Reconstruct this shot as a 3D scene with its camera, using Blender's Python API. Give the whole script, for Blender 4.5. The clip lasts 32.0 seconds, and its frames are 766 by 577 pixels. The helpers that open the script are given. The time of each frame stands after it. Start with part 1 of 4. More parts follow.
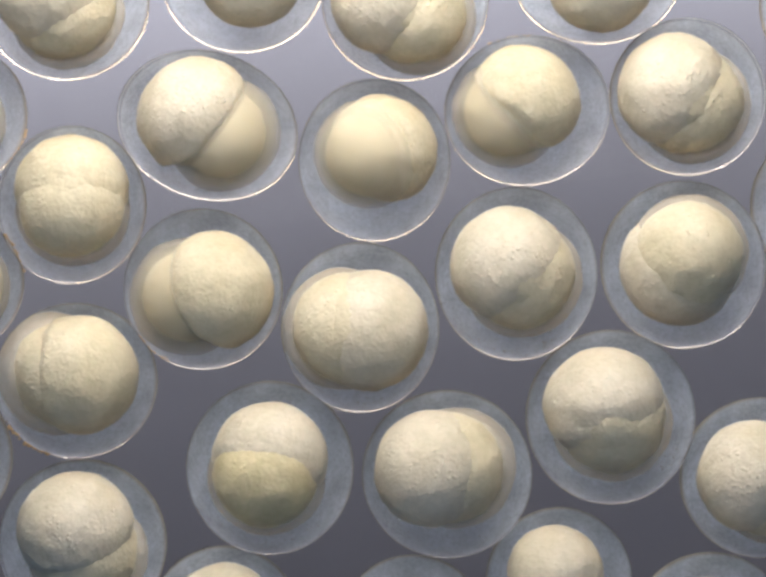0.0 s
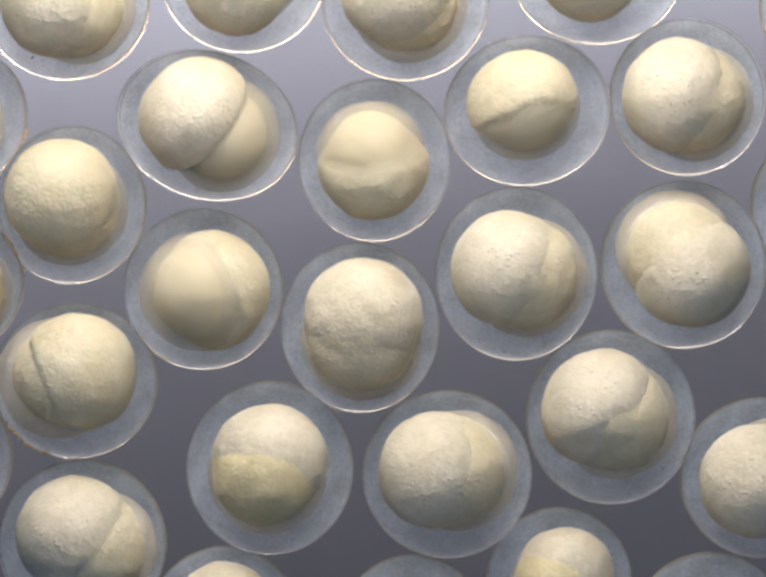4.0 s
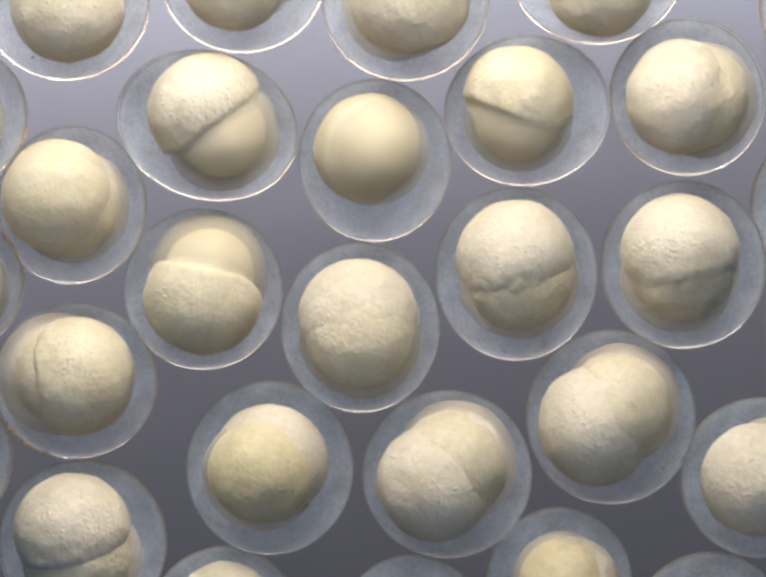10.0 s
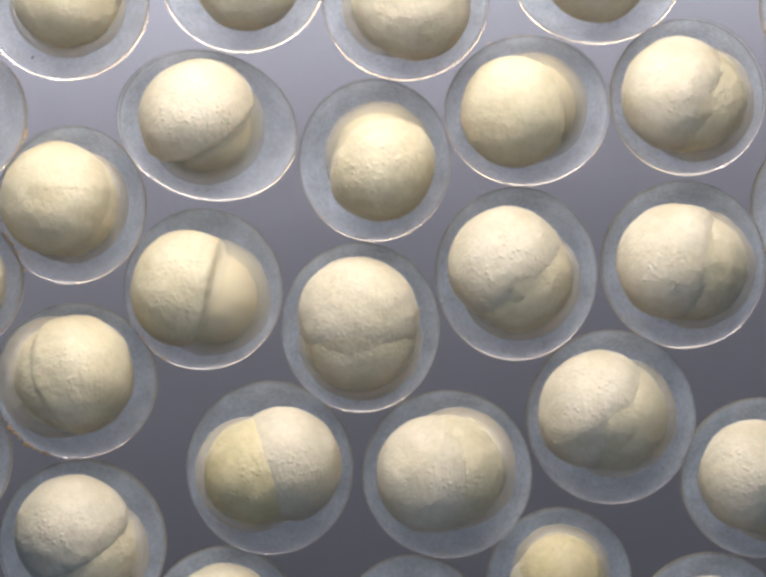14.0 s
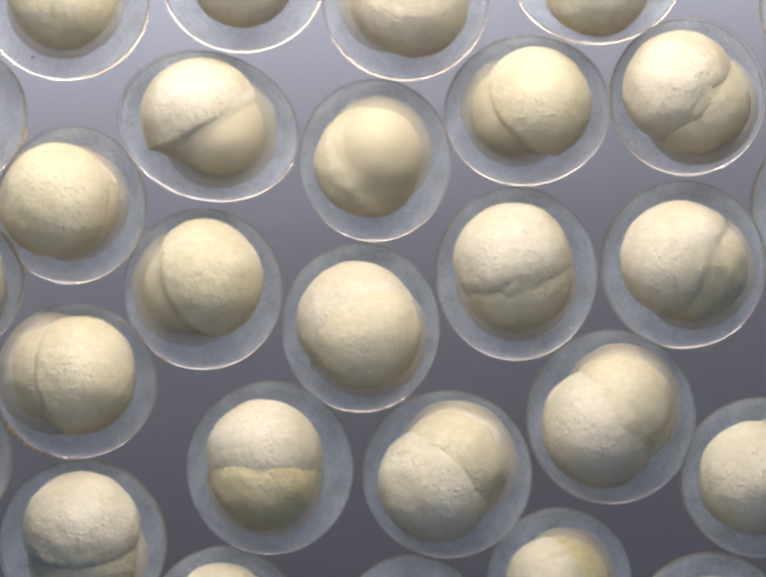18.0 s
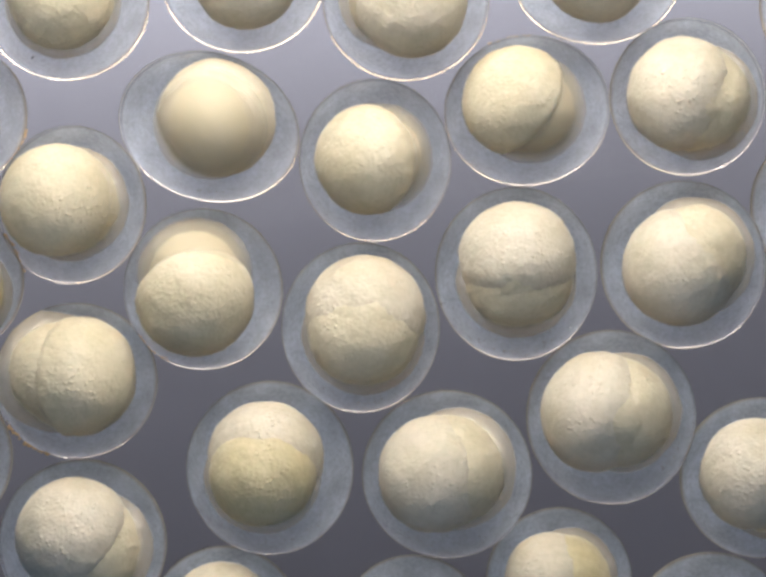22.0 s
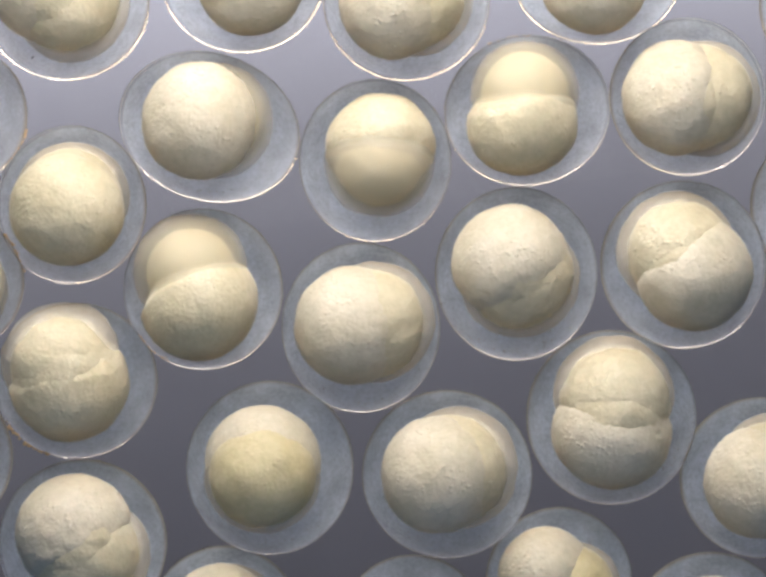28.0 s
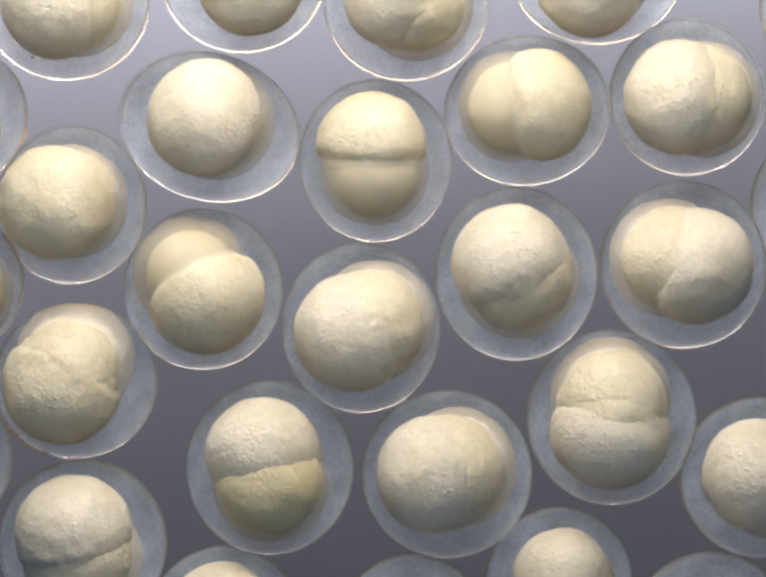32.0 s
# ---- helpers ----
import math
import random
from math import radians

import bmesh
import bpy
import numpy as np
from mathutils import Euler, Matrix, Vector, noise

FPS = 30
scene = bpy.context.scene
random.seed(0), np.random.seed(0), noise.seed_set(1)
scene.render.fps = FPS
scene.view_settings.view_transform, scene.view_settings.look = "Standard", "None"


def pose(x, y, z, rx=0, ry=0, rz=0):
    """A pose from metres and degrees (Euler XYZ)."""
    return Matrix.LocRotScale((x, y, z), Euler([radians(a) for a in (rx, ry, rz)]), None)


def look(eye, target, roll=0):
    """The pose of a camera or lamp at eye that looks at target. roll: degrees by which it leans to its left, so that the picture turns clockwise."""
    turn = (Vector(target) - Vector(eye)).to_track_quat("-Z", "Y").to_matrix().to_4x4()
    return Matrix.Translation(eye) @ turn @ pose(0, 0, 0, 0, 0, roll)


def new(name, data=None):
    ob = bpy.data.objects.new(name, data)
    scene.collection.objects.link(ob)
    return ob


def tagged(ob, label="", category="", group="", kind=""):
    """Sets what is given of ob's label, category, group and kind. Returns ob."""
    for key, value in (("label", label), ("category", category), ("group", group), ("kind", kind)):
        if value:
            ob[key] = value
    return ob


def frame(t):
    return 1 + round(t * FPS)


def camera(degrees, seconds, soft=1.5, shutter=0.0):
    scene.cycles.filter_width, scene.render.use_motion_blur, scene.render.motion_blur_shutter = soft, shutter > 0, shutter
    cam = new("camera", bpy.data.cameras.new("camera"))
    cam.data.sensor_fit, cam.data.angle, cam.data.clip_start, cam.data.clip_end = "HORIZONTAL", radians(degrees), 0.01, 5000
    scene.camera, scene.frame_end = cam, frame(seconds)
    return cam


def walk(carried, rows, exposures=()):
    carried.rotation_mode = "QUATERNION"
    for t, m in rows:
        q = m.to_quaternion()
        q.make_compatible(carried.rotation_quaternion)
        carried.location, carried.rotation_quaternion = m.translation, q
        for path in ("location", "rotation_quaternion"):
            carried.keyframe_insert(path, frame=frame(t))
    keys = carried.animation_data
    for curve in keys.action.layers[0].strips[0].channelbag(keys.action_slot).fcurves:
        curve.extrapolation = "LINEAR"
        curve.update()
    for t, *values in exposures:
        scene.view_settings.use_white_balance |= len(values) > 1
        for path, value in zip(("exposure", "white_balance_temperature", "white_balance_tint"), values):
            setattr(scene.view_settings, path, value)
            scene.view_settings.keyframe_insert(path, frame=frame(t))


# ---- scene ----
# Fish eggs in a shallow glass dish, seen straight down through a microscope. Lengths below are in millimetres.
MM = 0.001

cam = camera(12.0, 32.0, soft=3.4)
walk(cam, [(0.0, pose(0, 0, 57.95 * MM)), (32.0, pose(0, 0, 57.95 * MM))])

# world, lamps
world = bpy.data.worlds.new("blue_surround")
scene.world = world
world.use_nodes = True
# even blue fill from all round, added to turn shaded undersides blue-grey
world.node_tree.nodes["Background"].inputs["Color"].default_value = (0.38, 0.57, 1.0, 1)
world.node_tree.nodes["Background"].inputs["Strength"].default_value = 0.31


def area_lamp(name, eye, target, w, h, watts, colour):
    data = bpy.data.lights.new(name, "AREA")
    data.shape, data.size, data.size_y = "RECTANGLE", w * MM, h * MM
    data.energy, data.color = watts, colour
    ob = new(name, data)
    ob.matrix_world = look([v * MM for v in eye], [v * MM for v in target])
    return ob


area_lamp("ring_lamp", (-1, 17, 11.3), (0.5, 0, 1.2), *(24, 8), 0.0046, (1.0, 0.955, 0.975))
# unseen fill, added to lift the middle tones and the haze in the eggs
area_lamp("overhead_fill", (-1, 7, 16), (0, 0, 1.2), 12, 12, 0.0005, (1.0, 0.95, 0.88))
# unseen lamp, added low down so its falloff grades the backdrop
area_lamp("backdrop_lamp", (-1, 11.5, -50), (0, 0, -50), *(90, 8), 0.0218, (0.93, 0.94, 1.0))


# materials
def node_material(name):
    m = bpy.data.materials.new(name)
    m.use_nodes = True
    t = m.node_tree
    return m, t, t.nodes["Principled BSDF"], t.nodes["Material Output"]


def put(t, kind, **values):
    n = t.nodes.new(kind)
    for k, v in values.items():
        n.inputs[k.replace("_", " ")].default_value = v
    return n


def noise_at(t, scale, detail=4.0, rough=0.55, distort=0.0):
    c = t.nodes.new("ShaderNodeTexCoord")
    n = put(t, "ShaderNodeTexNoise", Scale=scale, Detail=detail, Roughness=rough, Distortion=distort)
    t.links.new(c.outputs["Object"], n.inputs["Vector"])
    return n


def ramp(t, source, stops):
    r = t.nodes.new("ShaderNodeValToRGB")
    while len(r.color_ramp.elements) < len(stops):
        r.color_ramp.elements.new(0.5)
    for e, (p, c) in zip(r.color_ramp.elements, stops):
        e.position, e.color = p, (*c, 1)
    t.links.new(source, r.inputs["Fac"])
    return r


def flesh(name, pale, deep, bump_fine, bump_coarse, sss, veil=0.0, blisters=0.017):
    """Soft moist tissue: two tones in broad patches, fine granules, low swellings."""
    m, t, b, out = node_material(name)
    broad = noise_at(t, 900.0, 3.0, 0.5)
    col = ramp(t, broad.outputs["Fac"], [(0.32, deep), (0.68, pale)])
    grain = noise_at(t, 9000.0, 5.0, 0.6)
    mix = put(t, "ShaderNodeMixRGB")
    mix.blend_type = "MULTIPLY"
    mix.inputs["Fac"].default_value = 0.5
    g = ramp(t, grain.outputs["Fac"], [(0.3, (0.72, 0.72, 0.68)), (0.65, (1, 1, 1))])
    t.links.new(col.outputs["Color"], mix.inputs["Color1"])
    t.links.new(g.outputs["Color"], mix.inputs["Color2"])
    t.links.new(mix.outputs["Color"], b.inputs["Base Color"])
    swell = noise_at(t, 3600.0, 1.0, 0.45)
    b1 = put(t, "ShaderNodeBump", Strength=1.0, Distance=bump_coarse * MM)
    b2 = put(t, "ShaderNodeBump", Strength=0.8, Distance=bump_fine * MM)
    fine = noise_at(t, 17000.0, 0.6, 0.5)
    t.links.new(swell.outputs["Fac"], b1.inputs["Height"])
    t.links.new(fine.outputs["Fac"], b2.inputs["Height"])
    t.links.new(b1.outputs["Normal"], b2.inputs["Normal"])
    spots = put(t, "ShaderNodeTexVoronoi", Scale=11000.0)
    t.links.new(grain.inputs["Vector"].links[0].from_socket, spots.inputs["Vector"])
    dome = ramp(t, spots.outputs["Distance"], [(0.10, (1, 1, 1)), (0.42, (0, 0, 0))])
    where = ramp(t, noise_at(t, 1500.0, 2.0).outputs["Fac"], [(0.50, (0, 0, 0)), (0.62, (1, 1, 1))])
    both = put(t, "ShaderNodeMath")
    both.operation = "MULTIPLY"
    t.links.new(dome.outputs["Color"], both.inputs[0])
    t.links.new(where.outputs["Color"], both.inputs[1])
    b3 = put(t, "ShaderNodeBump", Strength=0.8, Distance=blisters * MM)
    t.links.new(both.outputs[0], b3.inputs["Height"])
    t.links.new(b2.outputs["Normal"], b3.inputs["Normal"])
    t.links.new(b3.outputs["Normal"], b.inputs["Normal"])
    b.inputs["Roughness"].default_value = 0.48
    b.inputs["Specular IOR Level"].default_value = 0.2
    b.inputs["Subsurface Weight"].default_value = sss
    b.inputs["Subsurface Radius"].default_value = (0.6, 0.8, 1.0)
    b.inputs["Subsurface Scale"].default_value = 0.12 * MM
    if veil:
        clear = t.nodes.new("ShaderNodeBsdfTransparent")
        mix = put(t, "ShaderNodeMixShader", Fac=veil)
        t.links.new(b.outputs[0], mix.inputs[1])
        t.links.new(clear.outputs[0], mix.inputs[2])
        t.links.new(mix.outputs[0], out.inputs["Surface"])
    return m


CREAM = flesh("cream_cytoplasm", (0.60, 0.547, 0.42), (0.495, 0.447, 0.32), 0.016, 0.026, 0.3)
YOLK = flesh("yellow_yolk", (0.56, 0.493, 0.305), (0.465, 0.403, 0.23), 0.015, 0.026, 0.3)
PALE = flesh("pale_yolk", (0.595, 0.538, 0.38), (0.495, 0.442, 0.295), 0.016, 0.026, 0.3)
GEL = flesh("beige_yolk_gel", (0.66, 0.605, 0.46), (0.57, 0.52, 0.38), 0.016, 0.024, 0.0, 0.70)
THICK_GEL = flesh("thick_yolk_gel", (0.72, 0.67, 0.56), (0.64, 0.59, 0.48), 0.016, 0.024, 0.0, 0.52)
EDGE_LAYER = flesh("yellow_edge_layer", (0.62, 0.545, 0.38), (0.53, 0.46, 0.30), 0.016, 0.024, 0.0, 0.85)


def shell_material(name, ior):
    """Clear membrane that bends the light at its edge, faintly amber; the edge's brown optical line is painted round
    its middle.
    """
    m, t, b, out = node_material(name)
    t.nodes.remove(b)
    bend = put(t, "ShaderNodeBsdfRefraction", IOR=ior, Roughness=0.0)
    stain = noise_at(t, 900.0, 3.0, 0.6)
    c = ramp(t, stain.outputs["Fac"], [(0.4, (0.995, 0.985, 0.97)), (0.7, (0.98, 0.95, 0.90))])
    where = t.nodes.new("ShaderNodeTexCoord")
    axes = t.nodes.new("ShaderNodeSeparateXYZ")
    t.links.new(where.outputs["Generated"], axes.inputs[0])
    # brown line of the refracting edge, painted in as a tint
    rim_tint = ramp(t, axes.outputs["Z"], [(0.38, (1, 1, 1)), (0.46, (0.80, 0.67, 0.50)), (0.54, (0.80, 0.67, 0.50)), (0.62, (1, 1, 1))])
    tint = put(t, "ShaderNodeMixRGB", Fac=1.0)
    tint.blend_type = "MULTIPLY"
    t.links.new(c.outputs["Color"], tint.inputs["Color1"])
    t.links.new(rim_tint.outputs["Color"], tint.inputs["Color2"])
    t.links.new(tint.outputs["Color"], bend.inputs["Color"])
    t.links.new(bend.outputs[0], out.inputs["Surface"])
    return m


def fluid_material():
    """Faint bluish haze of the egg's fluid, put on a bowl behind the embryo, denser in small flecks."""
    m, t, b, out = node_material("fluid_haze")
    t.nodes.remove(b)
    spots = noise_at(t, 17000.0, 4.0, 0.6)
    blotch = noise_at(t, 1700.0, 5.0, 0.6)
    dens = put(t, "ShaderNodeMath")
    dens.operation = "MULTIPLY"
    r1 = ramp(t, spots.outputs["Fac"], [(0.34, (0.76,) * 3), (0.66, (1,) * 3)])
    r2 = ramp(t, blotch.outputs["Fac"], [(0.3, (0.48,) * 3), (0.7, (0.80,) * 3)])
    t.links.new(r1.outputs["Color"], dens.inputs[0])
    t.links.new(r2.outputs["Color"], dens.inputs[1])
    # haze thick low down, thin up the wall, with the bright rim line painted in
    low = t.nodes.new("ShaderNodeTexCoord")
    axes = t.nodes.new("ShaderNodeSeparateXYZ")
    t.links.new(low.outputs["Generated"], axes.inputs[0])
    r3 = ramp(t, axes.outputs["Z"], [(0.3, (1,) * 3), (0.78, (0.9,) * 3), (0.86, (0.5,) * 3), (0.94, (1,) * 3)])
    thick = put(t, "ShaderNodeMath")
    thick.operation = "MULTIPLY"
    t.links.new(dens.outputs[0], thick.inputs[0])
    t.links.new(r3.outputs["Color"], thick.inputs[1])
    clear = t.nodes.new("ShaderNodeBsdfTransparent")
    d = put(t, "ShaderNodeBsdfDiffuse", Color=(0.76, 0.87, 1.0, 1))
    tr = put(t, "ShaderNodeBsdfTranslucent", Color=(0.76, 0.87, 1.0, 1))
    half = put(t, "ShaderNodeMixShader", Fac=0.45)
    t.links.new(d.outputs[0], half.inputs[1])
    t.links.new(tr.outputs[0], half.inputs[2])
    mix = t.nodes.new("ShaderNodeMixShader")
    t.links.new(thick.outputs[0], mix.inputs["Fac"])
    t.links.new(clear.outputs[0], mix.inputs[1])
    t.links.new(half.outputs[0], mix.inputs[2])
    t.links.new(mix.outputs[0], out.inputs["Surface"])
    return m


def plate_material():
    m, t, b, _ = node_material("matte_grey_plate")
    n = noise_at(t, 60.0, 3.0)
    c = ramp(t, n.outputs["Fac"], [(0.3, (0.137, 0.131, 0.146)), (0.7, (0.150, 0.144, 0.160))])
    t.links.new(c.outputs["Color"], b.inputs["Base Color"])
    b.inputs["Roughness"].default_value = 0.9
    return m


def shield_material():
    m, t, b, _ = node_material("dark_shield_metal")
    n = noise_at(t, 700.0, 4.0)
    c = ramp(t, n.outputs["Fac"], [(0.3, (0.030, 0.030, 0.032)), (0.7, (0.040, 0.040, 0.043))])
    t.links.new(c.outputs["Color"], b.inputs["Base Color"])
    b.inputs["Roughness"].default_value = 0.55
    return m


def glass_material():
    m, t, b, _ = node_material("dish_glass")
    b.inputs["Base Color"].default_value = (0.97, 0.98, 0.98, 1)
    b.inputs["Transmission Weight"].default_value = 1.0
    b.inputs["IOR"].default_value = 1.12
    b.inputs["Roughness"].default_value = 0.0
    return m


# one membrane, its bend tuned by row to even out the bright rim lines
SHELL, SHELL_WEAK = shell_material("clear_egg_membrane", 1.0155), shell_material("weak_bend_membrane", 1.0075)
SHELL_STRONG = shell_material("strong_bend_membrane", 1.022)
FLUID, PLATE = fluid_material(), plate_material()
SHIELD, GLASS = shield_material(), glass_material()


# shapes
def ball(level):
    bm = bmesh.new()
    bmesh.ops.create_icosphere(bm, subdivisions=level, radius=1.0)
    v = np.array([x.co[:] for x in bm.verts])
    f = [[x.index for x in p.verts] for p in bm.faces]
    bm.free()
    return v / np.linalg.norm(v, axis=1)[:, None], f


BALL, FACES = ball(5)


def mesh_of(name, v, faces, material):
    me = bpy.data.meshes.new(name)
    me.from_pydata(v.tolist(), [], faces)
    me.materials.append(material)
    me.polygons.foreach_set("use_smooth", [True] * len(faces))
    me.update()
    return me


def part(name, me, parent, label=""):
    ob = new(name, me)
    ob.parent = parent
    if label:
        tagged(ob, label)
    return ob


def waves(v, seed, count, reach):
    """A sum of soft random waves over the unit ball."""
    rng = np.random.default_rng(seed)
    s = np.zeros(len(v))
    for _ in range(count):
        k = rng.normal(size=3) * reach
        s += np.sin(v @ k + rng.uniform(0, 6.3))
    return s / math.sqrt(count)


def lobe(name, parent, size, seed, material, label=""):
    """A rounded mass of tissue. size: half widths."""
    v = BALL
    r = 1 + 0.013 * waves(v, seed, 8, 2.2) + 0.008 * waves(v, seed + 1, 14, 7.0) + 0.0035 * waves(v, seed + 2, 30, 20.0)
    p = v * r[:, None] * np.array(size) * MM
    return part(name, mesh_of(name, p, FACES, material), parent, label)


def dome(name, parent, wide, high, seed, material, flare):
    """The cap: a puckered dome with a soft ridge round its brim, drawn in below where it sinks into the yolk."""
    v = BALL
    turn = np.arctan2(v[:, 1], v[:, 0])
    edge = radians(106) + 0.07 * np.sin(2 * turn + seed) + 0.04 * np.sin(3 * turn + 2 * seed) + 0.015 * np.sin(7 * turn + 3 * seed)
    polar = np.arccos(np.clip(v[:, 2], -1, 1))
    past = polar - edge
    ridge = np.where(past < 0, np.exp(past / radians(11)), np.exp(-(past / radians(5)) ** 2))
    broad = np.exp(-(past / radians(26)) ** 2)
    strong = 0.6 + 0.4 * np.sin(turn + 0.7 * seed)
    out = 1 + flare * ridge * strong - min(0.06, 1.3 * flare) * (1 - np.exp(-np.maximum(past, 0) / radians(14)))
    out += (0.004 if flare else 0.001) * ridge * np.sin(19 * turn + 3 * np.sin(3 * turn + seed)) + 0.0035 * broad * np.sin(37 * turn + 4 * np.sin(2 * turn))
    out += 0.015 * waves(v, seed, 8, 2.2) + 0.009 * waves(v, seed + 1, 16, 6.5) + 0.0042 * waves(v, seed + 2, 40, 18.0)
    p = v * out[:, None] * np.array((wide, wide, high)) * MM
    return part(name, mesh_of(name, p, FACES, material), parent)


def egg_shell(parent, size, tilt, seed, material):
    """The clear fluid-filled ball of the egg, and a bowl in its lower half that carries the fluid's haze."""
    turn = np.array(Matrix.Rotation(radians(tilt), 3, "Z"))
    wob = 1 + 0.003 * waves(BALL, seed, 6, 2.0)
    outer = BALL * wob[:, None] * np.array(size) * MM @ turn.T
    shell = part("shell", mesh_of("shell", outer, FACES, material), parent, "thin clear outer egg membrane")
    low = [f for f in FACES if max(BALL[i][2] for i in f) < -0.06]
    used = sorted({i for f in low for i in f})
    at = {i: n for n, i in enumerate(used)}
    bowl = outer[used] * 0.985
    haze_bowl = part("haze_bowl", mesh_of("haze_bowl", bowl, [[at[i] for i in f] for f in low], FLUID), parent, "bluish haze of the fluid, put on a bowl inside the lower half")
    shell.visible_shadow = False
    haze_bowl.visible_shadow = False
    return shell


# the backdrop plate far below and the glass floor of the dish
def slab(name, x0, x1, y0, y1, z0, z1, material):
    bm = bmesh.new()
    bmesh.ops.create_cube(bm, size=1.0)
    for v in bm.verts:
        v.co = Vector(((x0, x1)[v.co.x > 0], (y0, y1)[v.co.y > 0], (z0, z1)[v.co.z > 0])) * MM
    me = bpy.data.meshes.new(name)
    bm.to_mesh(me)
    bm.free()
    me.materials.append(material)
    return new(name, me)


plate = slab("backdrop", -250, 250, -250, 250, -54.5 - 2, -54.5, PLATE)
tagged(plate, "smooth matte grey plate below the glass dish", "backdrop", kind="structure")


def light_shield(name, half, hole, z0, z1, material):
    """A flat plate with a square opening under the dish, added out of sight to keep the upper lamps off the backdrop.
    """
    v, f = [], []
    for z in (z0, z1):
        for h in (half, hole):
            v += [(h, h, z), (-h, h, z), (-h, -h, z), (h, -h, z)]
    for i in range(4):
        j = (i + 1) % 4
        f += [(i, 4 + i, 4 + j, j), (8 + i, 8 + j, 12 + j, 12 + i), (i, j, 8 + j, 8 + i), (4 + i, 12 + i, 12 + j, 4 + j)]
    me = bpy.data.meshes.new(name)
    me.from_pydata([[c * MM for c in p] for p in v], [], f)
    me.materials.append(material)
    return new(name, me)


stage = light_shield("stage", 120, 14, -4.0, -1.0, SHIELD)
tagged(stage, "unseen dark grey metal plate with a square opening, shields the backdrop from the lamps", "stage", kind="structure")
floor = slab("dish_floor", -30, 30, -30, 30, -1.0, 0.0, GLASS)
floor.visible_shadow = False
tagged(floor, "clear flat glass floor of a shallow dish", "dish", kind="structure")


# the eggs
def egg(x, y, half_x, half_y, tilt, seed, label):
    ob = new("fish_egg")
    half_z = (half_x + half_y) / 2
    ob.matrix_world = pose(x * MM, y * MM, half_z * MM)
    tagged(ob, label, "fish egg", group="fish eggs in the dish")
    egg_shell(ob, (half_x, half_y, half_z), tilt, seed, SHELL_WEAK if y > 4 else SHELL if y > 0.5 else SHELL_STRONG)
    return ob


def embryo(parent, r, size, seed, cap_material, yolk_material, flare=0.0, full=0.645):
    """The embryo: the pale cap, the yolk, hazy gel round the yolk and the waist between. The cap's pole is its z.
    flare: how far the cap's brim stands out. full: the yolk's half width; a small yolk gets added layers that soften
    its edge."""
    k = r * size
    deep = full < 0.6
    cap = dome("cap", parent, (0.705 if deep else 0.69) * k, (0.64 if deep else 0.66) * k, seed, cap_material, flare)
    yolk = lobe("yolk", parent, (full * k, full * k, full * k), seed + 10, yolk_material, "yellow granular yolk" if yolk_material is YOLK else "")
    edge_layers = []
    # nested see-through balls, added to fade the yolk's edge as scattering gel would
    for n, share in enumerate((0.25, 0.5, 0.75) if deep else ()):
        wide = full + (0.69 - full) * share
        edge_layers.append(lobe("edge_layer", parent, (wide * k, wide * k, (wide - 0.01) * k), seed + 15 + n, EDGE_LAYER))
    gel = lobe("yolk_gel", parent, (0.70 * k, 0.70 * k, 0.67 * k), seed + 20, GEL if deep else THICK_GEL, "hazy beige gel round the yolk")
    waist = None if yolk_material is YOLK else lobe("waist", parent, (0.66 * k, 0.63 * k, 0.70 * k), seed + 30, PALE)
    # gel and layers cast no shadow, so the yolk inside stays bright
    for clear in (*edge_layers, gel):
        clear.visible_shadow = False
    return cap, yolk, edge_layers, gel, waist, k, 0.03 if deep else 0.07, 0.05 if deep else 0.24, deep


e01 = egg(-4.932, 4.488, 1.307, 1.254, 0, 10, "clear round fish egg with a cream-yellow embryo inside")
e01_masses = embryo(e01, 1.281, 1, 100, CREAM, PALE)
e02 = egg(-2.181, 4.807, 1.254, 1.140, 0, 20, "clear round fish egg with a cream-yellow embryo inside")
e02_masses = embryo(e02, 1.197, 1, 200, CREAM, YOLK)
e03 = egg(0.342, 4.488, 1.300, 1.254, 0, 30, "clear round fish egg with a cream-yellow embryo inside")
e03_masses = embryo(e03, 1.277, 1, 300, CREAM, PALE)
e04 = egg(3.329, 4.868, 1.307, 1.064, 0, 40, "clear round fish egg with a cream-yellow embryo inside")
e04_masses = embryo(e04, 1.186, 1, 400, CREAM, YOLK)
e05 = egg(-2.728, 2.535, 1.429, 1.148, -18, 50, "oval clear fish egg with a pale pointed folded embryo")
e05_masses = embryo(e05, 1.288, 0.98, 500, CREAM, YOLK, 0.085, 0.54)
e06 = egg(-0.129, 1.995, 1.186, 1.269, 0, 60, "round clear fish egg with a smooth yellow embryo")
e06_masses = embryo(e06, 1.227, 0.98, 600, PALE, YOLK, 0.03, 0.56)
e07 = egg(2.242, 2.770, 1.292, 1.170, 10, 70, "clear fish egg with a yellow embryo, brown specks on its rim")
e07_masses = embryo(e07, 1.231, 0.98, 700, PALE, YOLK, 0.05, 0.56)
e08 = egg(4.742, 2.983, 1.216, 1.224, 0, 80, "clear fish egg with a cream granular embryo")
e08_masses = embryo(e08, 1.220, 1.04, 800, CREAM, PALE)
e09 = egg(-4.849, 1.303, 1.163, 1.231, 0, 90, "clear fish egg with a smooth round yellow embryo")
e09_masses = embryo(e09, 1.197, 1.06, 900, PALE, PALE)
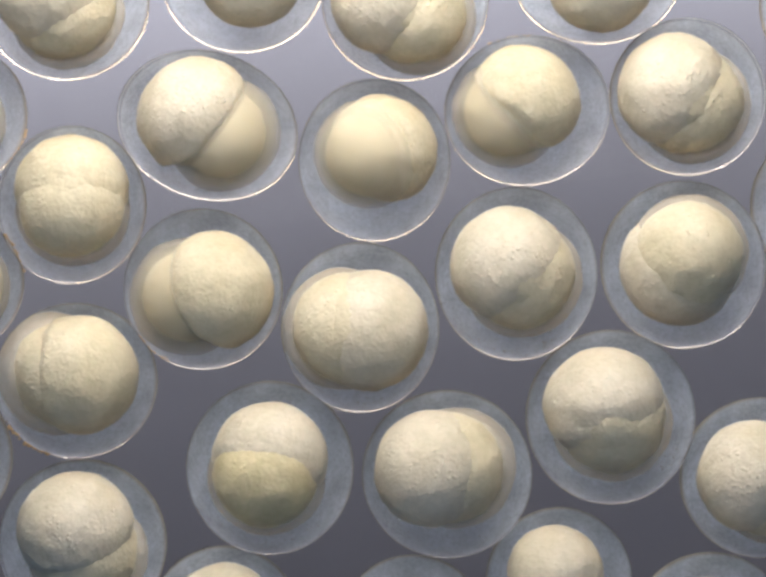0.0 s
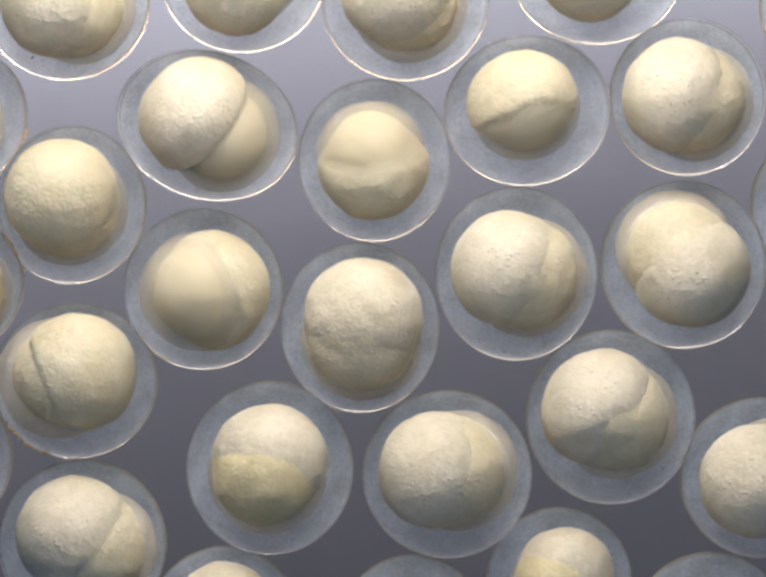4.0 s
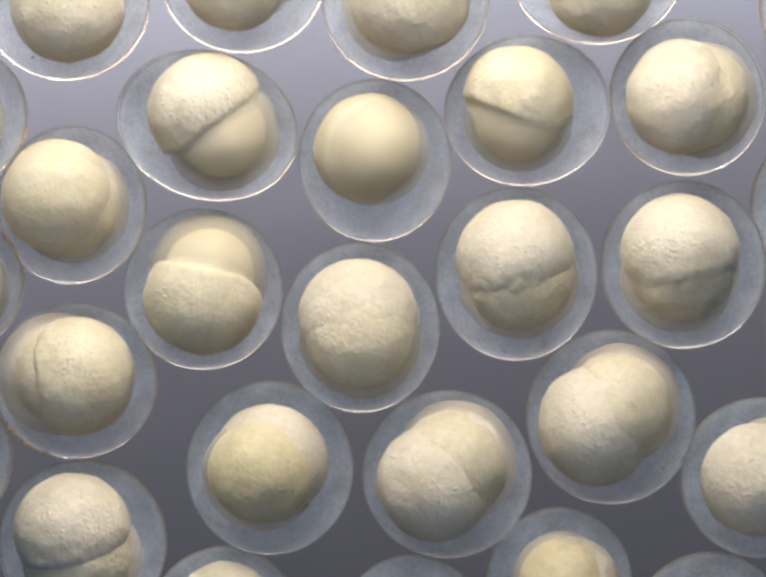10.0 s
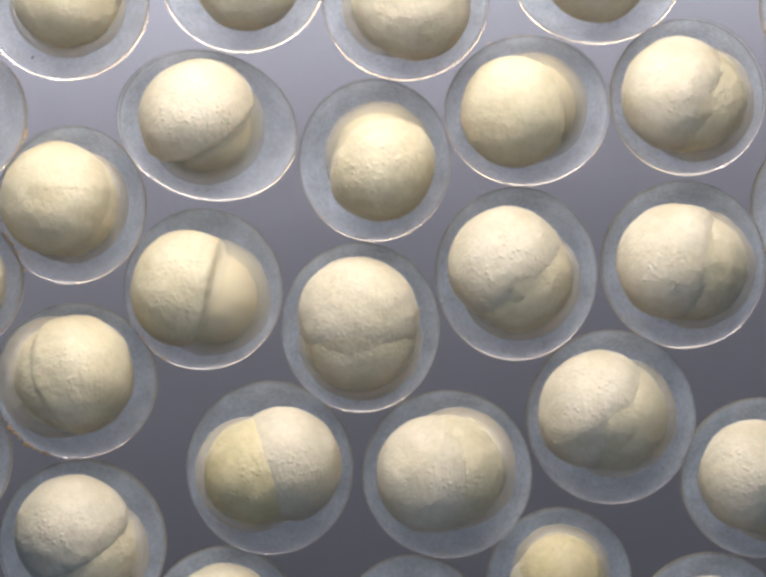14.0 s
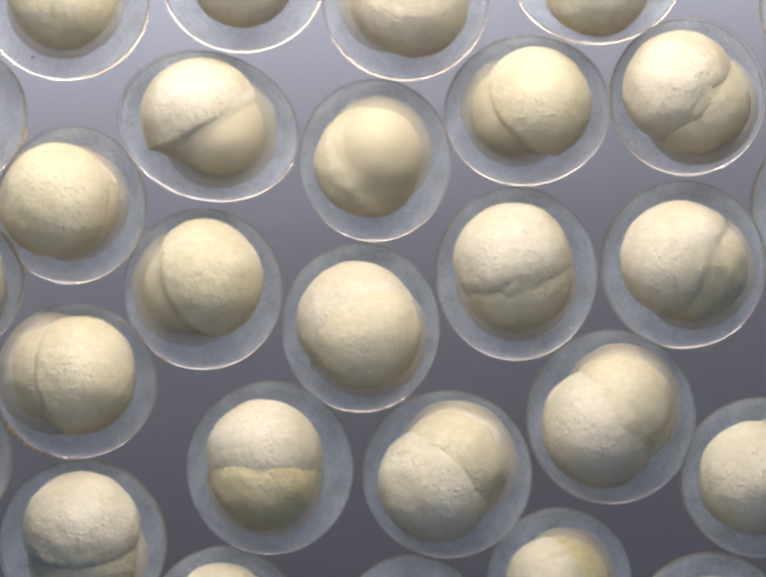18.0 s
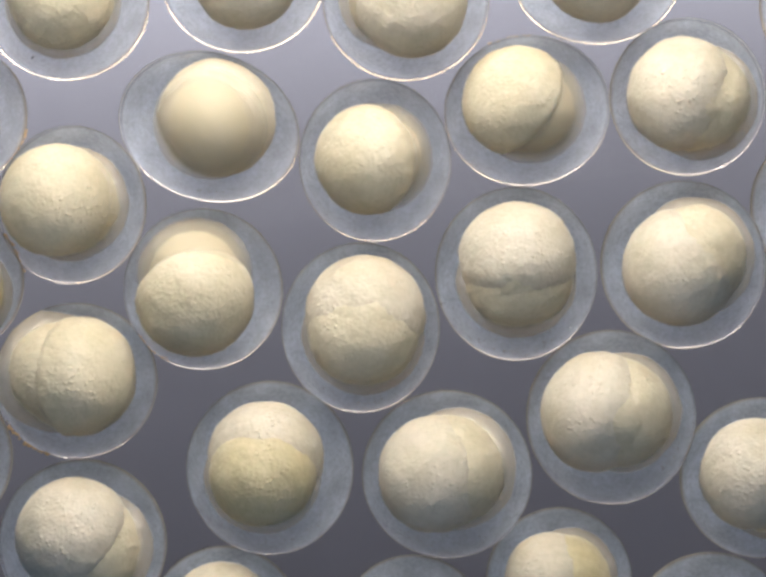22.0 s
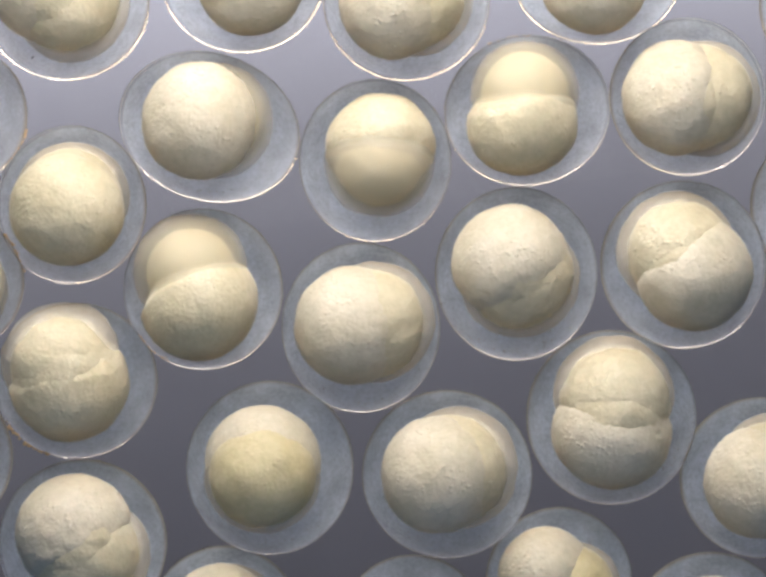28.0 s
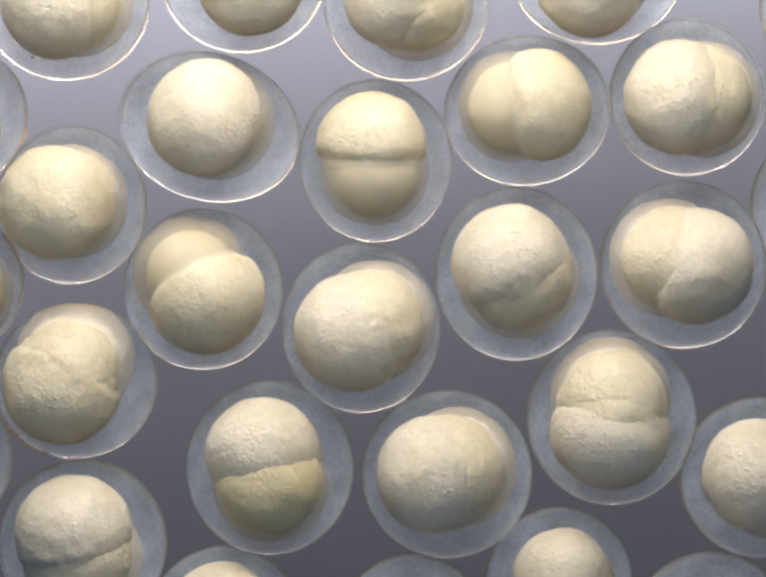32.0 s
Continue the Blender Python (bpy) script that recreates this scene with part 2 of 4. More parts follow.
e10 = egg(-2.797, -0.011, 1.239, 1.254, 0, 100, "clear fish egg with a deeply creased yellow embryo")
e10_masses = embryo(e10, 1.246, 1.02, 1000, PALE, YOLK, 0.07, 0.54)
e11 = egg(-0.357, -0.604, 1.231, 1.322, 0, 110, "clear fish egg with a pale two-lobed embryo")
e11_masses = embryo(e11, 1.277, 1.04, 1100, CREAM, PALE, 0.012)
e12 = egg(2.067, 0.232, 1.262, 1.345, 0, 120, "clear fish egg with a pale embryo and cloudy fluid")
e12_masses = embryo(e12, 1.303, 1, 1200, CREAM, PALE, 0.012)
e13 = egg(4.666, 0.376, 1.284, 1.307, 0, 130, "clear fish egg with a cream embryo ringed in beige")
e13_masses = embryo(e13, 1.296, 1, 1300, CREAM, PALE, 0.012)
e14 = egg(-4.780, -1.433, 1.269, 1.208, 0, 140, "clear fish egg touching its neighbour, orange-brown specks on its rim")
e14_masses = embryo(e14, 1.239, 1.06, 1400, PALE, PALE, 0.035, 0.60)
e15 = egg(-1.756, -2.785, 1.300, 1.345, 0, 150, "clear fish egg with a pale cap on a yellow yolk")
e15_masses = embryo(e15, 1.322, 0.96, 1500, CREAM, YOLK)
e16 = egg(0.996, -2.884, 1.322, 1.300, 0, 160, "clear fish egg with a grey-cream granular embryo")
e16_masses = embryo(e16, 1.311, 1, 1600, CREAM, PALE)
e17 = egg(3.534, -1.995, 1.315, 1.353, 0, 170, "clear fish egg with a cream embryo and wisps of fluid")
e17_masses = embryo(e17, 1.334, 0.98, 1700, CREAM, PALE, 0.015)
e18 = egg(5.882, -2.937, 1.262, 1.246, 0, 180, "clear round fish egg with a cream-yellow embryo inside")
e18_masses = embryo(e18, 1.254, 1, 1800, CREAM, PALE)
e19 = egg(-4.666, -3.963, 1.307, 1.307, 0, 190, "clear fish egg with a pale pitted embryo")
e19_masses = embryo(e19, 1.307, 1, 1900, CREAM, PALE, 0.03)
e20 = egg(-2.462, -5.187, 1.186, 1.178, 0, 200, "small clear fish egg with tiny bubbles on its rim")
e20_masses = embryo(e20, 1.182, 0.95, 2000, CREAM, YOLK)
e21 = egg(0.464, -5.271, 1.140, 1.117, 0, 210, "clear round fish egg with a cream-yellow embryo inside")
e21_masses = embryo(e21, 1.129, 0.93, 2100, CREAM, YOLK)
e22 = egg(2.744, -4.556, 1.140, 1.140, 0, 220, "clear round fish egg with a cream-yellow embryo inside")
e22_masses = embryo(e22, 1.140, 0.93, 2200, CREAM, YOLK)
e23 = egg(5.100, -5.354, 1.254, 1.254, 0, 230, "clear round fish egg with a cream-yellow embryo inside")
e23_masses = embryo(e23, 1.254, 1, 2300, CREAM, YOLK)
e24 = egg(-6.718, 2.702, 1.178, 1.140, 0, 240, "clear round fish egg with a cream-yellow embryo inside")
e24_masses = embryo(e24, 1.159, 1, 2400, CREAM, YOLK)
e25 = egg(-6.772, 0.103, 1.178, 1.140, 0, 250, "clear round fish egg with a cream-yellow embryo inside")
e25_masses = embryo(e25, 1.159, 1, 2500, CREAM, YOLK)
e26 = egg(-6.984, -2.618, 1.216, 1.216, 0, 260, "clear round fish egg with a cream-yellow embryo inside")
e26_masses = embryo(e26, 1.216, 1, 2600, CREAM, YOLK)
e27 = egg(6.962, 1.296, 1.239, 1.216, 0, 270, "clear round fish egg with a cream-yellow embryo inside")
e27_masses = embryo(e27, 1.227, 1, 2700, CREAM, YOLK)
e28 = egg(7.083, 4.412, 1.224, 1.216, 0, 280, "clear round fish egg with a cream-yellow embryo inside")
e28_masses = embryo(e28, 1.220, 1, 2800, CREAM, YOLK)


def beat(masses, rows):
    """Rows of seconds, the place of the cap's brim in the egg (mm), the bearing and the rise of the cap's pole (degrees)
    and the yolk's place in the egg (mm)."""
    cap, yolk, edge_layers, gel, waist, k, slip, sink, deep = masses
    axis, turn, before = Vector((0, 0, 1)), Matrix.Identity(3).to_quaternion(), None
    things = [cap, yolk, *edge_layers, gel]
    paths, middle = [[] for _ in things], []
    for row in rows:
        steps = [row]
        if before:
            a, b = pole(before), pole(row)
            n = int(math.degrees(a.angle(b)) // 50) + 1
            steps = []
            for i in range(1, n + 1):
                mid = a.to_track_quat("Z", "Y").slerp(b.to_track_quat("Z", "Y"), i / n) @ Vector((0, 0, 1)) if a.angle(b) > 3.0 else a.slerp(b, i / n)
                flat = [p + (q - p) * i / n for p, q in zip(before, row)]
                flat[3], flat[4] = math.degrees(math.atan2(mid.y, mid.x)), math.degrees(math.asin(max(-1, min(1, mid.z))))
                steps.append(flat)
        before = row
        for t, cx, cy, bearing, rise, yx, yy in steps:
            way = pole((t, cx, cy, bearing, rise))
            turn = axis.rotation_difference(way) @ turn
            axis = way
            m = turn.to_matrix().to_4x4()
            lift = 0.15 * k * way.z
            if not deep:
                mx, my, level = (cx + yx) / 2, (cy + yy) / 2, math.hypot(way.x, way.y)
                reach = max(math.hypot(cx - yx, cy - yy), 0.20 * k * level) / 2
                lean = Vector((0.8 * (cx - yx) / k + 0.25 * way.x, 0.8 * (cy - yy) / k + 0.25 * way.y)).normalized() * reach
                cx, cy, yx, yy = mx + lean.x, my + lean.y, mx - lean.x, my - lean.y
            spots = [(cx, cy, lift)]
            for n in range(len(edge_layers) + 2):
                away = n / (len(edge_layers) + 1) * slip * k
                spots.append((yx - away * way.x, yy - away * way.y, -lift - sink * k * n / (len(edge_layers) + 1)))
            for path, place in zip(paths, spots):
                path.append((t, Matrix.Translation(Vector(place) * MM) @ m))
            half = math.hypot(cx - yx, cy - yy) / 2
            fold = math.sqrt((0.675 * k) ** 2 - half ** 2)
            level = pose((cx + yx) / 2 * MM, (cy + yy) / 2 * MM, (fold - 0.668 * k - 0.12 * k * abs(way.z)) * MM)
            middle.append((t, level @ Matrix.Rotation(math.atan2(way.y, way.x), 4, "Z")))
    for thing, path in zip(things, paths):
        walk(thing, path)
    if waist:
        walk(waist, middle)


def pole(row):
    """The way the cap's pole points."""
    b, e = radians(row[3]), radians(row[4])
    return Vector((math.cos(b) * math.cos(e), math.sin(b) * math.cos(e), math.sin(e)))


def drift(thing, rows):
    """The slow creep of a whole egg: seconds and place in mm."""
    walk(thing, [(t, pose(x * MM, y * MM, z * MM)) for t, x, y, z in rows])


# small matter stuck to the eggs
def grain_meshes(material, count, seed):
    rng = np.random.default_rng(seed)
    out = []
    base, faces = ball(2)
    for n in range(count):
        v = base * (1 + 0.25 * waves(base, seed + n, 5, 2.5))[:, None] * rng.uniform(0.6, 1.3, 3) * MM
        out.append(mesh_of("speck", v, faces, material))
    return out


def plain_grit(name, light, dark, rough, milky=False):
    m, t, b, out = node_material(name)
    n = noise_at(t, 30000.0, 3.0)
    c = ramp(t, n.outputs["Fac"], [(0.3, dark), (0.7, light)])
    t.links.new(c.outputs["Color"], b.inputs["Base Color"])
    b.inputs["Roughness"].default_value = rough
    if milky:
        thin = t.nodes.new("ShaderNodeBsdfTranslucent")
        t.links.new(c.outputs["Color"], thin.inputs["Color"])
        mix = put(t, "ShaderNodeMixShader", Fac=0.6)
        t.links.new(b.outputs[0], mix.inputs[1])
        t.links.new(thin.outputs[0], mix.inputs[2])
        faint = put(t, "ShaderNodeMixShader", Fac=0.55)
        t.links.new(mix.outputs[0], faint.inputs[1])
        t.links.new(t.nodes.new("ShaderNodeBsdfTransparent").outputs[0], faint.inputs[2])
        t.links.new(faint.outputs[0], out.inputs["Surface"])
    return m


RUST = grain_meshes(plain_grit("rusty_grit", (0.62, 0.42, 0.17), (0.38, 0.24, 0.10), 0.7), 5, 40)
DARK_SPECKS = grain_meshes(plain_grit("dark_specks", (0.10, 0.085, 0.07), (0.03, 0.03, 0.03), 0.8), 4, 60)
MILK = grain_meshes(plain_grit("milky_flecks", (0.80, 0.82, 0.84), (0.55, 0.58, 0.62), 0.5, True), 4, 80)


def specks(parent, half_x, half_y, start, end, count, small, large, meshes, seed, deep=1.0, spread=0.012, label=""):
    """Grains along the egg's edge from one bearing to another (degrees), at a share of its half width."""
    rng = np.random.default_rng(seed)
    for n in range(count):
        a = radians(rng.uniform(start, end))
        k = deep + rng.normal() * spread
        size = rng.uniform(small, large)
        ob = part("speck", meshes[n % len(meshes)], parent, label)
        z = 0.0 if deep > 0.97 else -math.sqrt(max(0.0, 0.93 - k * k)) * half_x
        ob.matrix_basis = Matrix.LocRotScale(Vector((math.cos(a) * half_x * k, math.sin(a) * half_y * k, z)) * MM,
                                             Euler((rng.uniform(0, 6), rng.uniform(0, 6), rng.uniform(0, 6))), Vector((size, size * 0.8, size)))


specks(e14, 1.27, 1.21, 214, 250, 60, 0.010, 0.036, RUST, 1, 0.995, 0.012, "orange-brown grain")
specks(e10, 1.24, 1.25, 214, 244, 22, 0.008, 0.028, RUST, 2, 0.985, 0.014, "orange-brown grain")
specks(e07, 1.29, 1.17, 86, 122, 12, 0.007, 0.018, RUST, 3, 1.0, 0.006, "tiny brown grain")
specks(e24, 1.18, 1.14, -46, -10, 44, 0.007, 0.018, RUST, 4, 1.005, 0.006, "orange-brown grain")
specks(e25, 1.18, 1.14, 8, 44, 44, 0.007, 0.018, RUST, 5, 1.005, 0.006, "orange-brown grain")
# bubbles on the rim, built from the dark grain meshes
specks(e20, 1.19, 1.18, 100, 142, 22, 0.006, 0.018, DARK_SPECKS, 6, 1.0, 0.008, "tiny bubble, built as a dark grain")
specks(e01, 1.31, 1.25, 236, 237, 1, 0.034, 0.035, DARK_SPECKS, 7, 0.80, 0.0, "dark grain")
specks(e05, 1.28, 1.18, 235, 290, 26, 0.006, 0.014, MILK, 8, 0.82, 0.012, "pale fleck")
specks(e12, 1.27, 1.35, 200, 320, 40, 0.008, 0.020, MILK, 9, 0.86, 0.03, "pale fleck")
specks(e11, 1.23, 1.32, 230, 330, 26, 0.007, 0.016, MILK, 10, 0.86, 0.02, "pale fleck")
specks(e17, 1.31, 1.35, 315, 345, 16, 0.008, 0.020, MILK, 11, 0.84, 0.03, "pale fleck")
specks(e16, 1.32, 1.30, 230, 330, 18, 0.007, 0.016, MILK, 12, 0.86, 0.02, "pale fleck")
specks(e15, 1.30, 1.35, 220, 330, 18, 0.006, 0.014, MILK, 13, 0.86, 0.02, "pale fleck")


def motions():
    beat(e01_masses, [(0, -0.24, 0.16, 120, 20, -0.03, -0.11), (2, -0.13, 0.21, 125, 0, 0.03, -0.08), (3, -0.18, 0.05, 150, 20, 0.13, -0.05), (6, -0.13, -0.05, 190, 20, 0.08, 0), (8, -0.13, -0.08, -100, 20, 0.03, 0.05), (9, -0.08, -0.05, -95, 30, 0.03, 0.05), (11, 0.15, -0.08, -80, 10, -0.03, 0.05), (13, -0.08, 0.26, 110, 0, -0.03, 0), (14, 0.03, 0.26, 80, -10, 0.03, 0.11), (17, 0.08, 0.21, 60, -20, -0.08, 0.11), (19, -0.08, 0.21, 120, -20, -0.03, 0.11), (21, -0.08, 0.21, 90, -30, -0.06, 0.11), (23, -0.06, 0.16, 90, -60, -0.06, 0.05), (25, -0.13, 0.21, 130, -20, -0.08, 0.05), (28, -0.29, 0.21, 140, 0, 0.03, 0), (31, -0.13, -0.08, 200, 15, 0.08, 0.05), (32, -0.13, -0.06, 190, 15, 0.08, 0.05)])
    beat(e02_masses, [(0, 0.12, 0.06, -72, 50, 0.06, 0.25), (1, 0.16, -0.05, -66, 45, 0.07, 0.15), (2, 0.03, -0.05, -96, 50, 0.05, 0.15), (3, -0.07, -0.08, -117, 44, 0.03, 0.12), (6, -0.14, -0.02, -128, 39, 0.01, 0.17), (7, 0.16, -0.05, -66, 45, 0.07, 0.15), (8, 0.16, -0.07, -66, 45, 0.07, 0.13), (9, 0.2, -0.05, -59, 41, 0.08, 0.15), (10, -0.14, 0.01, -128, 39, 0.01, 0.2), (11, 0.12, 0.01, -72, 50, 0.06, 0.2), (12, 0.16, -0.02, -65, 48, 0.07, 0.17), (13, 0.03, 0.06, -96, 52, 0.05, 0.25), (14, 0.07, 0.01, -84, 52, 0.05, 0.2), (17, 0.03, 0.09, -96, 52, 0.05, 0.28), (18, -0.01, 0.06, -105, 51, 0.04, 0.25), (19, 0.12, -0.05, -73, 48, 0.06, 0.15), (20, 0.12, -0.07, -73, 48, 0.06, 0.13), (21, 0.03, -0.12, -96, 50, 0.05, 0.08), (22, 0.03, 0.03, -96, 52, 0.05, 0.22), (23, -0.06, -0.08, -114, 45, 0.03, 0.12), (24, 0.2, -0.14, -59, 41, 0.08, 0.06), (25, 0.12, -0.15, -73, 48, 0.06, 0.05), (28, 0.12, -0.07, -73, 48, 0.06, 0.13), (29, 0.12, -0.07, -73, 48, 0.06, 0.13), (30, 0.2, 0.21, -58, 44, 0.08, 0.4), (31, 0.12, -0.12, -73, 48, 0.06, 0.08), (32, 0.12, -0.07, -73, 48, 0.06, 0.13)])
    beat(e03_masses, [(0, -0.29, 0, 140, 15, 0.18, -0.16), (2, 0.08, -0.05, 0, 60, 0.03, -0.05), (3, -0.18, 0.19, 150, 30, 0.03, 0), (6, 0.03, 0.11, 80, 40, 0.03, -0.05), (8, 0.05, -0.08, -60, 40, -0.03, 0), (9, 0.18, 0.05, 40, 40, -0.03, 0), (11, 0.03, -0.03, -30, 50, -0.03, 0), (13, 0.13, -0.08, -70, 30, 0.03, 0.05), (14, 0.13, -0.08, -20, 40, -0.03, 0), (17, 0.18, 0.05, 20, 30, -0.13, 0), (19, 0.05, -0.11, -60, 20, -0.03, 0.11), (21, 0.13, 0.05, 10, 15, -0.18, 0.08), (23, 0.05, -0.11, -90, 30, -0.03, 0.05), (25, -0.18, -0.08, -120, 30, 0.08, 0.05), (28, -0.18, -0.05, 190, 15, 0.08, 0.05), (31, -0.08, 0.11, 150, 10, 0.08, 0.05), (32, -0.08, 0.08, 150, 10, 0.08, 0.05)])
    beat(e04_masses, [(0, 0.03, -0.08, -90, 57, 0.03, 0.09), (1, -0.14, -0.13, -129, 44, -0.0, 0.04), (2, 0.03, -0.1, -90, 57, 0.03, 0.07), (3, -0.06, 0.12, -112, 53, 0.01, 0.29), (6, -0.23, -0.06, -141, 29, -0.02, 0.11), (7, -0.02, -0.1, -103, 56, 0.02, 0.07), (8, 0.03, -0.08, -90, 57, 0.03, 0.09), (9, -0.23, -0.03, -141, 29, -0.02, 0.14), (10, 0.03, -0.15, -90, 57, 0.03, 0.02), (11, -0.02, -0.03, -103, 56, 0.02, 0.14), (12, -0.19, -0.11, -137, 37, -0.01, 0.06), (13, 0.07, -0.15, -80, 56, 0.04, 0.02), (14, -0.02, 0.07, -103, 56, 0.02, 0.24), (17, -0.23, -0.03, -141, 29, -0.02, 0.14), (18, -0.02, -0.14, -103, 56, 0.02, 0.03), (19, -0.06, -0.05, -112, 53, 0.01, 0.12), (20, -0.1, -0.13, -123, 49, 0.01, 0.04), (21, 0.03, -0.13, -90, 57, 0.03, 0.04), (22, -0.02, 0.07, -103, 56, 0.02, 0.24), (23, 0.03, -0.13, -90, 57, 0.03, 0.04), (24, -0.02, 0.04, -103, 56, 0.02, 0.21), (25, -0.14, -0.1, -129, 44, -0.0, 0.07), (28, -0.06, -0.11, -112, 53, 0.01, 0.06), (29, 0.03, 0.12, -90, 57, 0.03, 0.29), (30, 0.07, -0.13, -80, 56, 0.04, 0.04), (31, -0.02, 0.09, -103, 56, 0.02, 0.26), (32, -0.14, -0.15, -129, 44, -0.0, 0.02)])
    beat(e05_masses, [(0, -0.22, 0.2, 136, 15, 0.22, -0.12), (1, -0.2, 0.2, 137, 20, 0.22, -0.12), (2, -0.05, 0.3, 118, 10, 0.27, -0.12), (3, -0.19, 0.22, 130, 25, 0.17, -0.07), (3.5, -0.22, 0.18, 140, 30, 0.22, -0.12), (5.5, -0.02, 0.23, 132, 10, 0.22, -0.12), (6, -0.07, 0.28, 130, 10, 0.22, -0.12), (7, -0.17, 0.2, 125, 20, 0.17, -0.1), (8, -0.17, 0.2, 130, 50, 0.12, -0.02), (9, -0.19, 0.1, 137, 10, 0.22, -0.12), (10, -0.05, 0.28, 125, 5, 0.22, -0.12), (11, -0.22, 0.18, 128, 15, 0.2, -0.12), (12, -0.19, 0.13, 125, 10, 0.17, -0.07), (13, 0.02, 0.3, 112, 0, 0.12, -0.07), (14, -0.17, 0.18, 118, 25, -0.02, -0.02), (14.5, -0.17, 0.2, 125, 25, 0.07, -0.02), (16.5, 0.07, 0.23, 103, 0, 0.14, -0.04), (17, 0.04, 0.25, 103, 5, 0.12, -0.07), (18, -0.17, 0.23, 115, 0, 0.17, -0.07), (19, 0.1, 0.18, 75, 5, 0.02, -0.07), (20, -0.07, 0.23, 97, 15, 0.04, -0.07), (21, -0.07, 0.28, 100, -20, 0.07, 0.03), (22, 0.12, 0.16, 60, -55, 0.04, 0.08), (23, -0.15, 0.23, 110, -15, -0.02, -0.02), (24, -0.02, 0.13, 60, -60, -0.07, 0.08), (25, -0.15, 0.16, 110, -25, -0.02, 0.08), (27.5, -0.17, 0.16, 160, 60, 0.02, 0.06), (28, -0.15, 0.08, 200, 65, 0.07, 0.1), (29, -0.12, 0.18, 145, 45, 0.07, 0), (30, -0.12, 0.03, 190, 65, 0.04, 0.03), (31, -0.02, 0.13, 100, 55, 0.02, 0.03), (32, -0.07, 0.13, 170, 65, 0.1, 0.08)])
    beat(e06_masses, [(0, 0.15, 0.19, 40, -40, -0.08, 0.12), (1, 0.11, -0.04, -20, -45, -0.03, 0.01), (2, 0.18, 0.04, 10, -50, -0.03, 0.04), (3, -0.03, -0.2, -75, -35, -0.05, 0.15), (3.5, 0.01, -0.17, -75, -20, -0.06, 0.08), (5.5, -0.18, 0.01, -130, -40, 0.03, 0.06), (6, -0.18, -0.13, -120, -15, -0.08, 0.15), (7, -0.13, -0.15, -100, 25, -0.05, 0.15), (8, -0.08, -0.13, -125, 25, 0.05, 0.17), (9, 0.01, 0.06, 180, -75, 0.05, 0.06), (10, -0.13, 0.19, 160, -50, -0.03, 0.15), (11, -0.13, -0.04, 210, 40, -0.03, 0.06), (12, 0.15, -0.02, 0, -60, 0.11, -0.02), (13, 0.05, -0.02, -20, -60, -0.08, 0.06), (14, 0.11, -0.13, -50, 30, 0.08, 0.06), (14.5, 0.18, -0.02, -10, -30, 0.13, 0.04), (16.5, 0.08, -0.17, -80, 25, 0.05, 0.12), (17, 0.05, -0.13, -90, 45, 0.05, 0.01), (18, -0.13, -0.04, 200, -45, 0.03, 0.12), (19, -0.13, 0.01, 200, 40, -0.03, 0.08), (20, -0.03, -0.13, -100, 35, 0.05, 0.08), (21, -0.13, 0.19, 150, 45, 0.01, 0.12), (22, -0.13, 0.01, 190, 40, 0.03, 0.04), (23, -0.13, -0.04, 180, 30, 0.18, 0.08), (24, -0.13, 0.17, 155, 25, 0.13, -0.04), (25, -0.21, 0.12, 165, 5, 0.22, -0.02), (27.5, 0.11, 0.27, 115, -15, 0.11, -0.09), (28, 0.08, 0.25, 95, -25, 0.05, -0.02), (29, -0.13, 0.22, 130, -15, 0.13, -0.04), (30, 0.18, 0.22, 70, 0, -0.08, -0.15), (31, 0.24, 0.08, 60, -10, -0.03, -0.15), (32, -0.06, 0.29, 88, 0, -0.03, -0.15)])
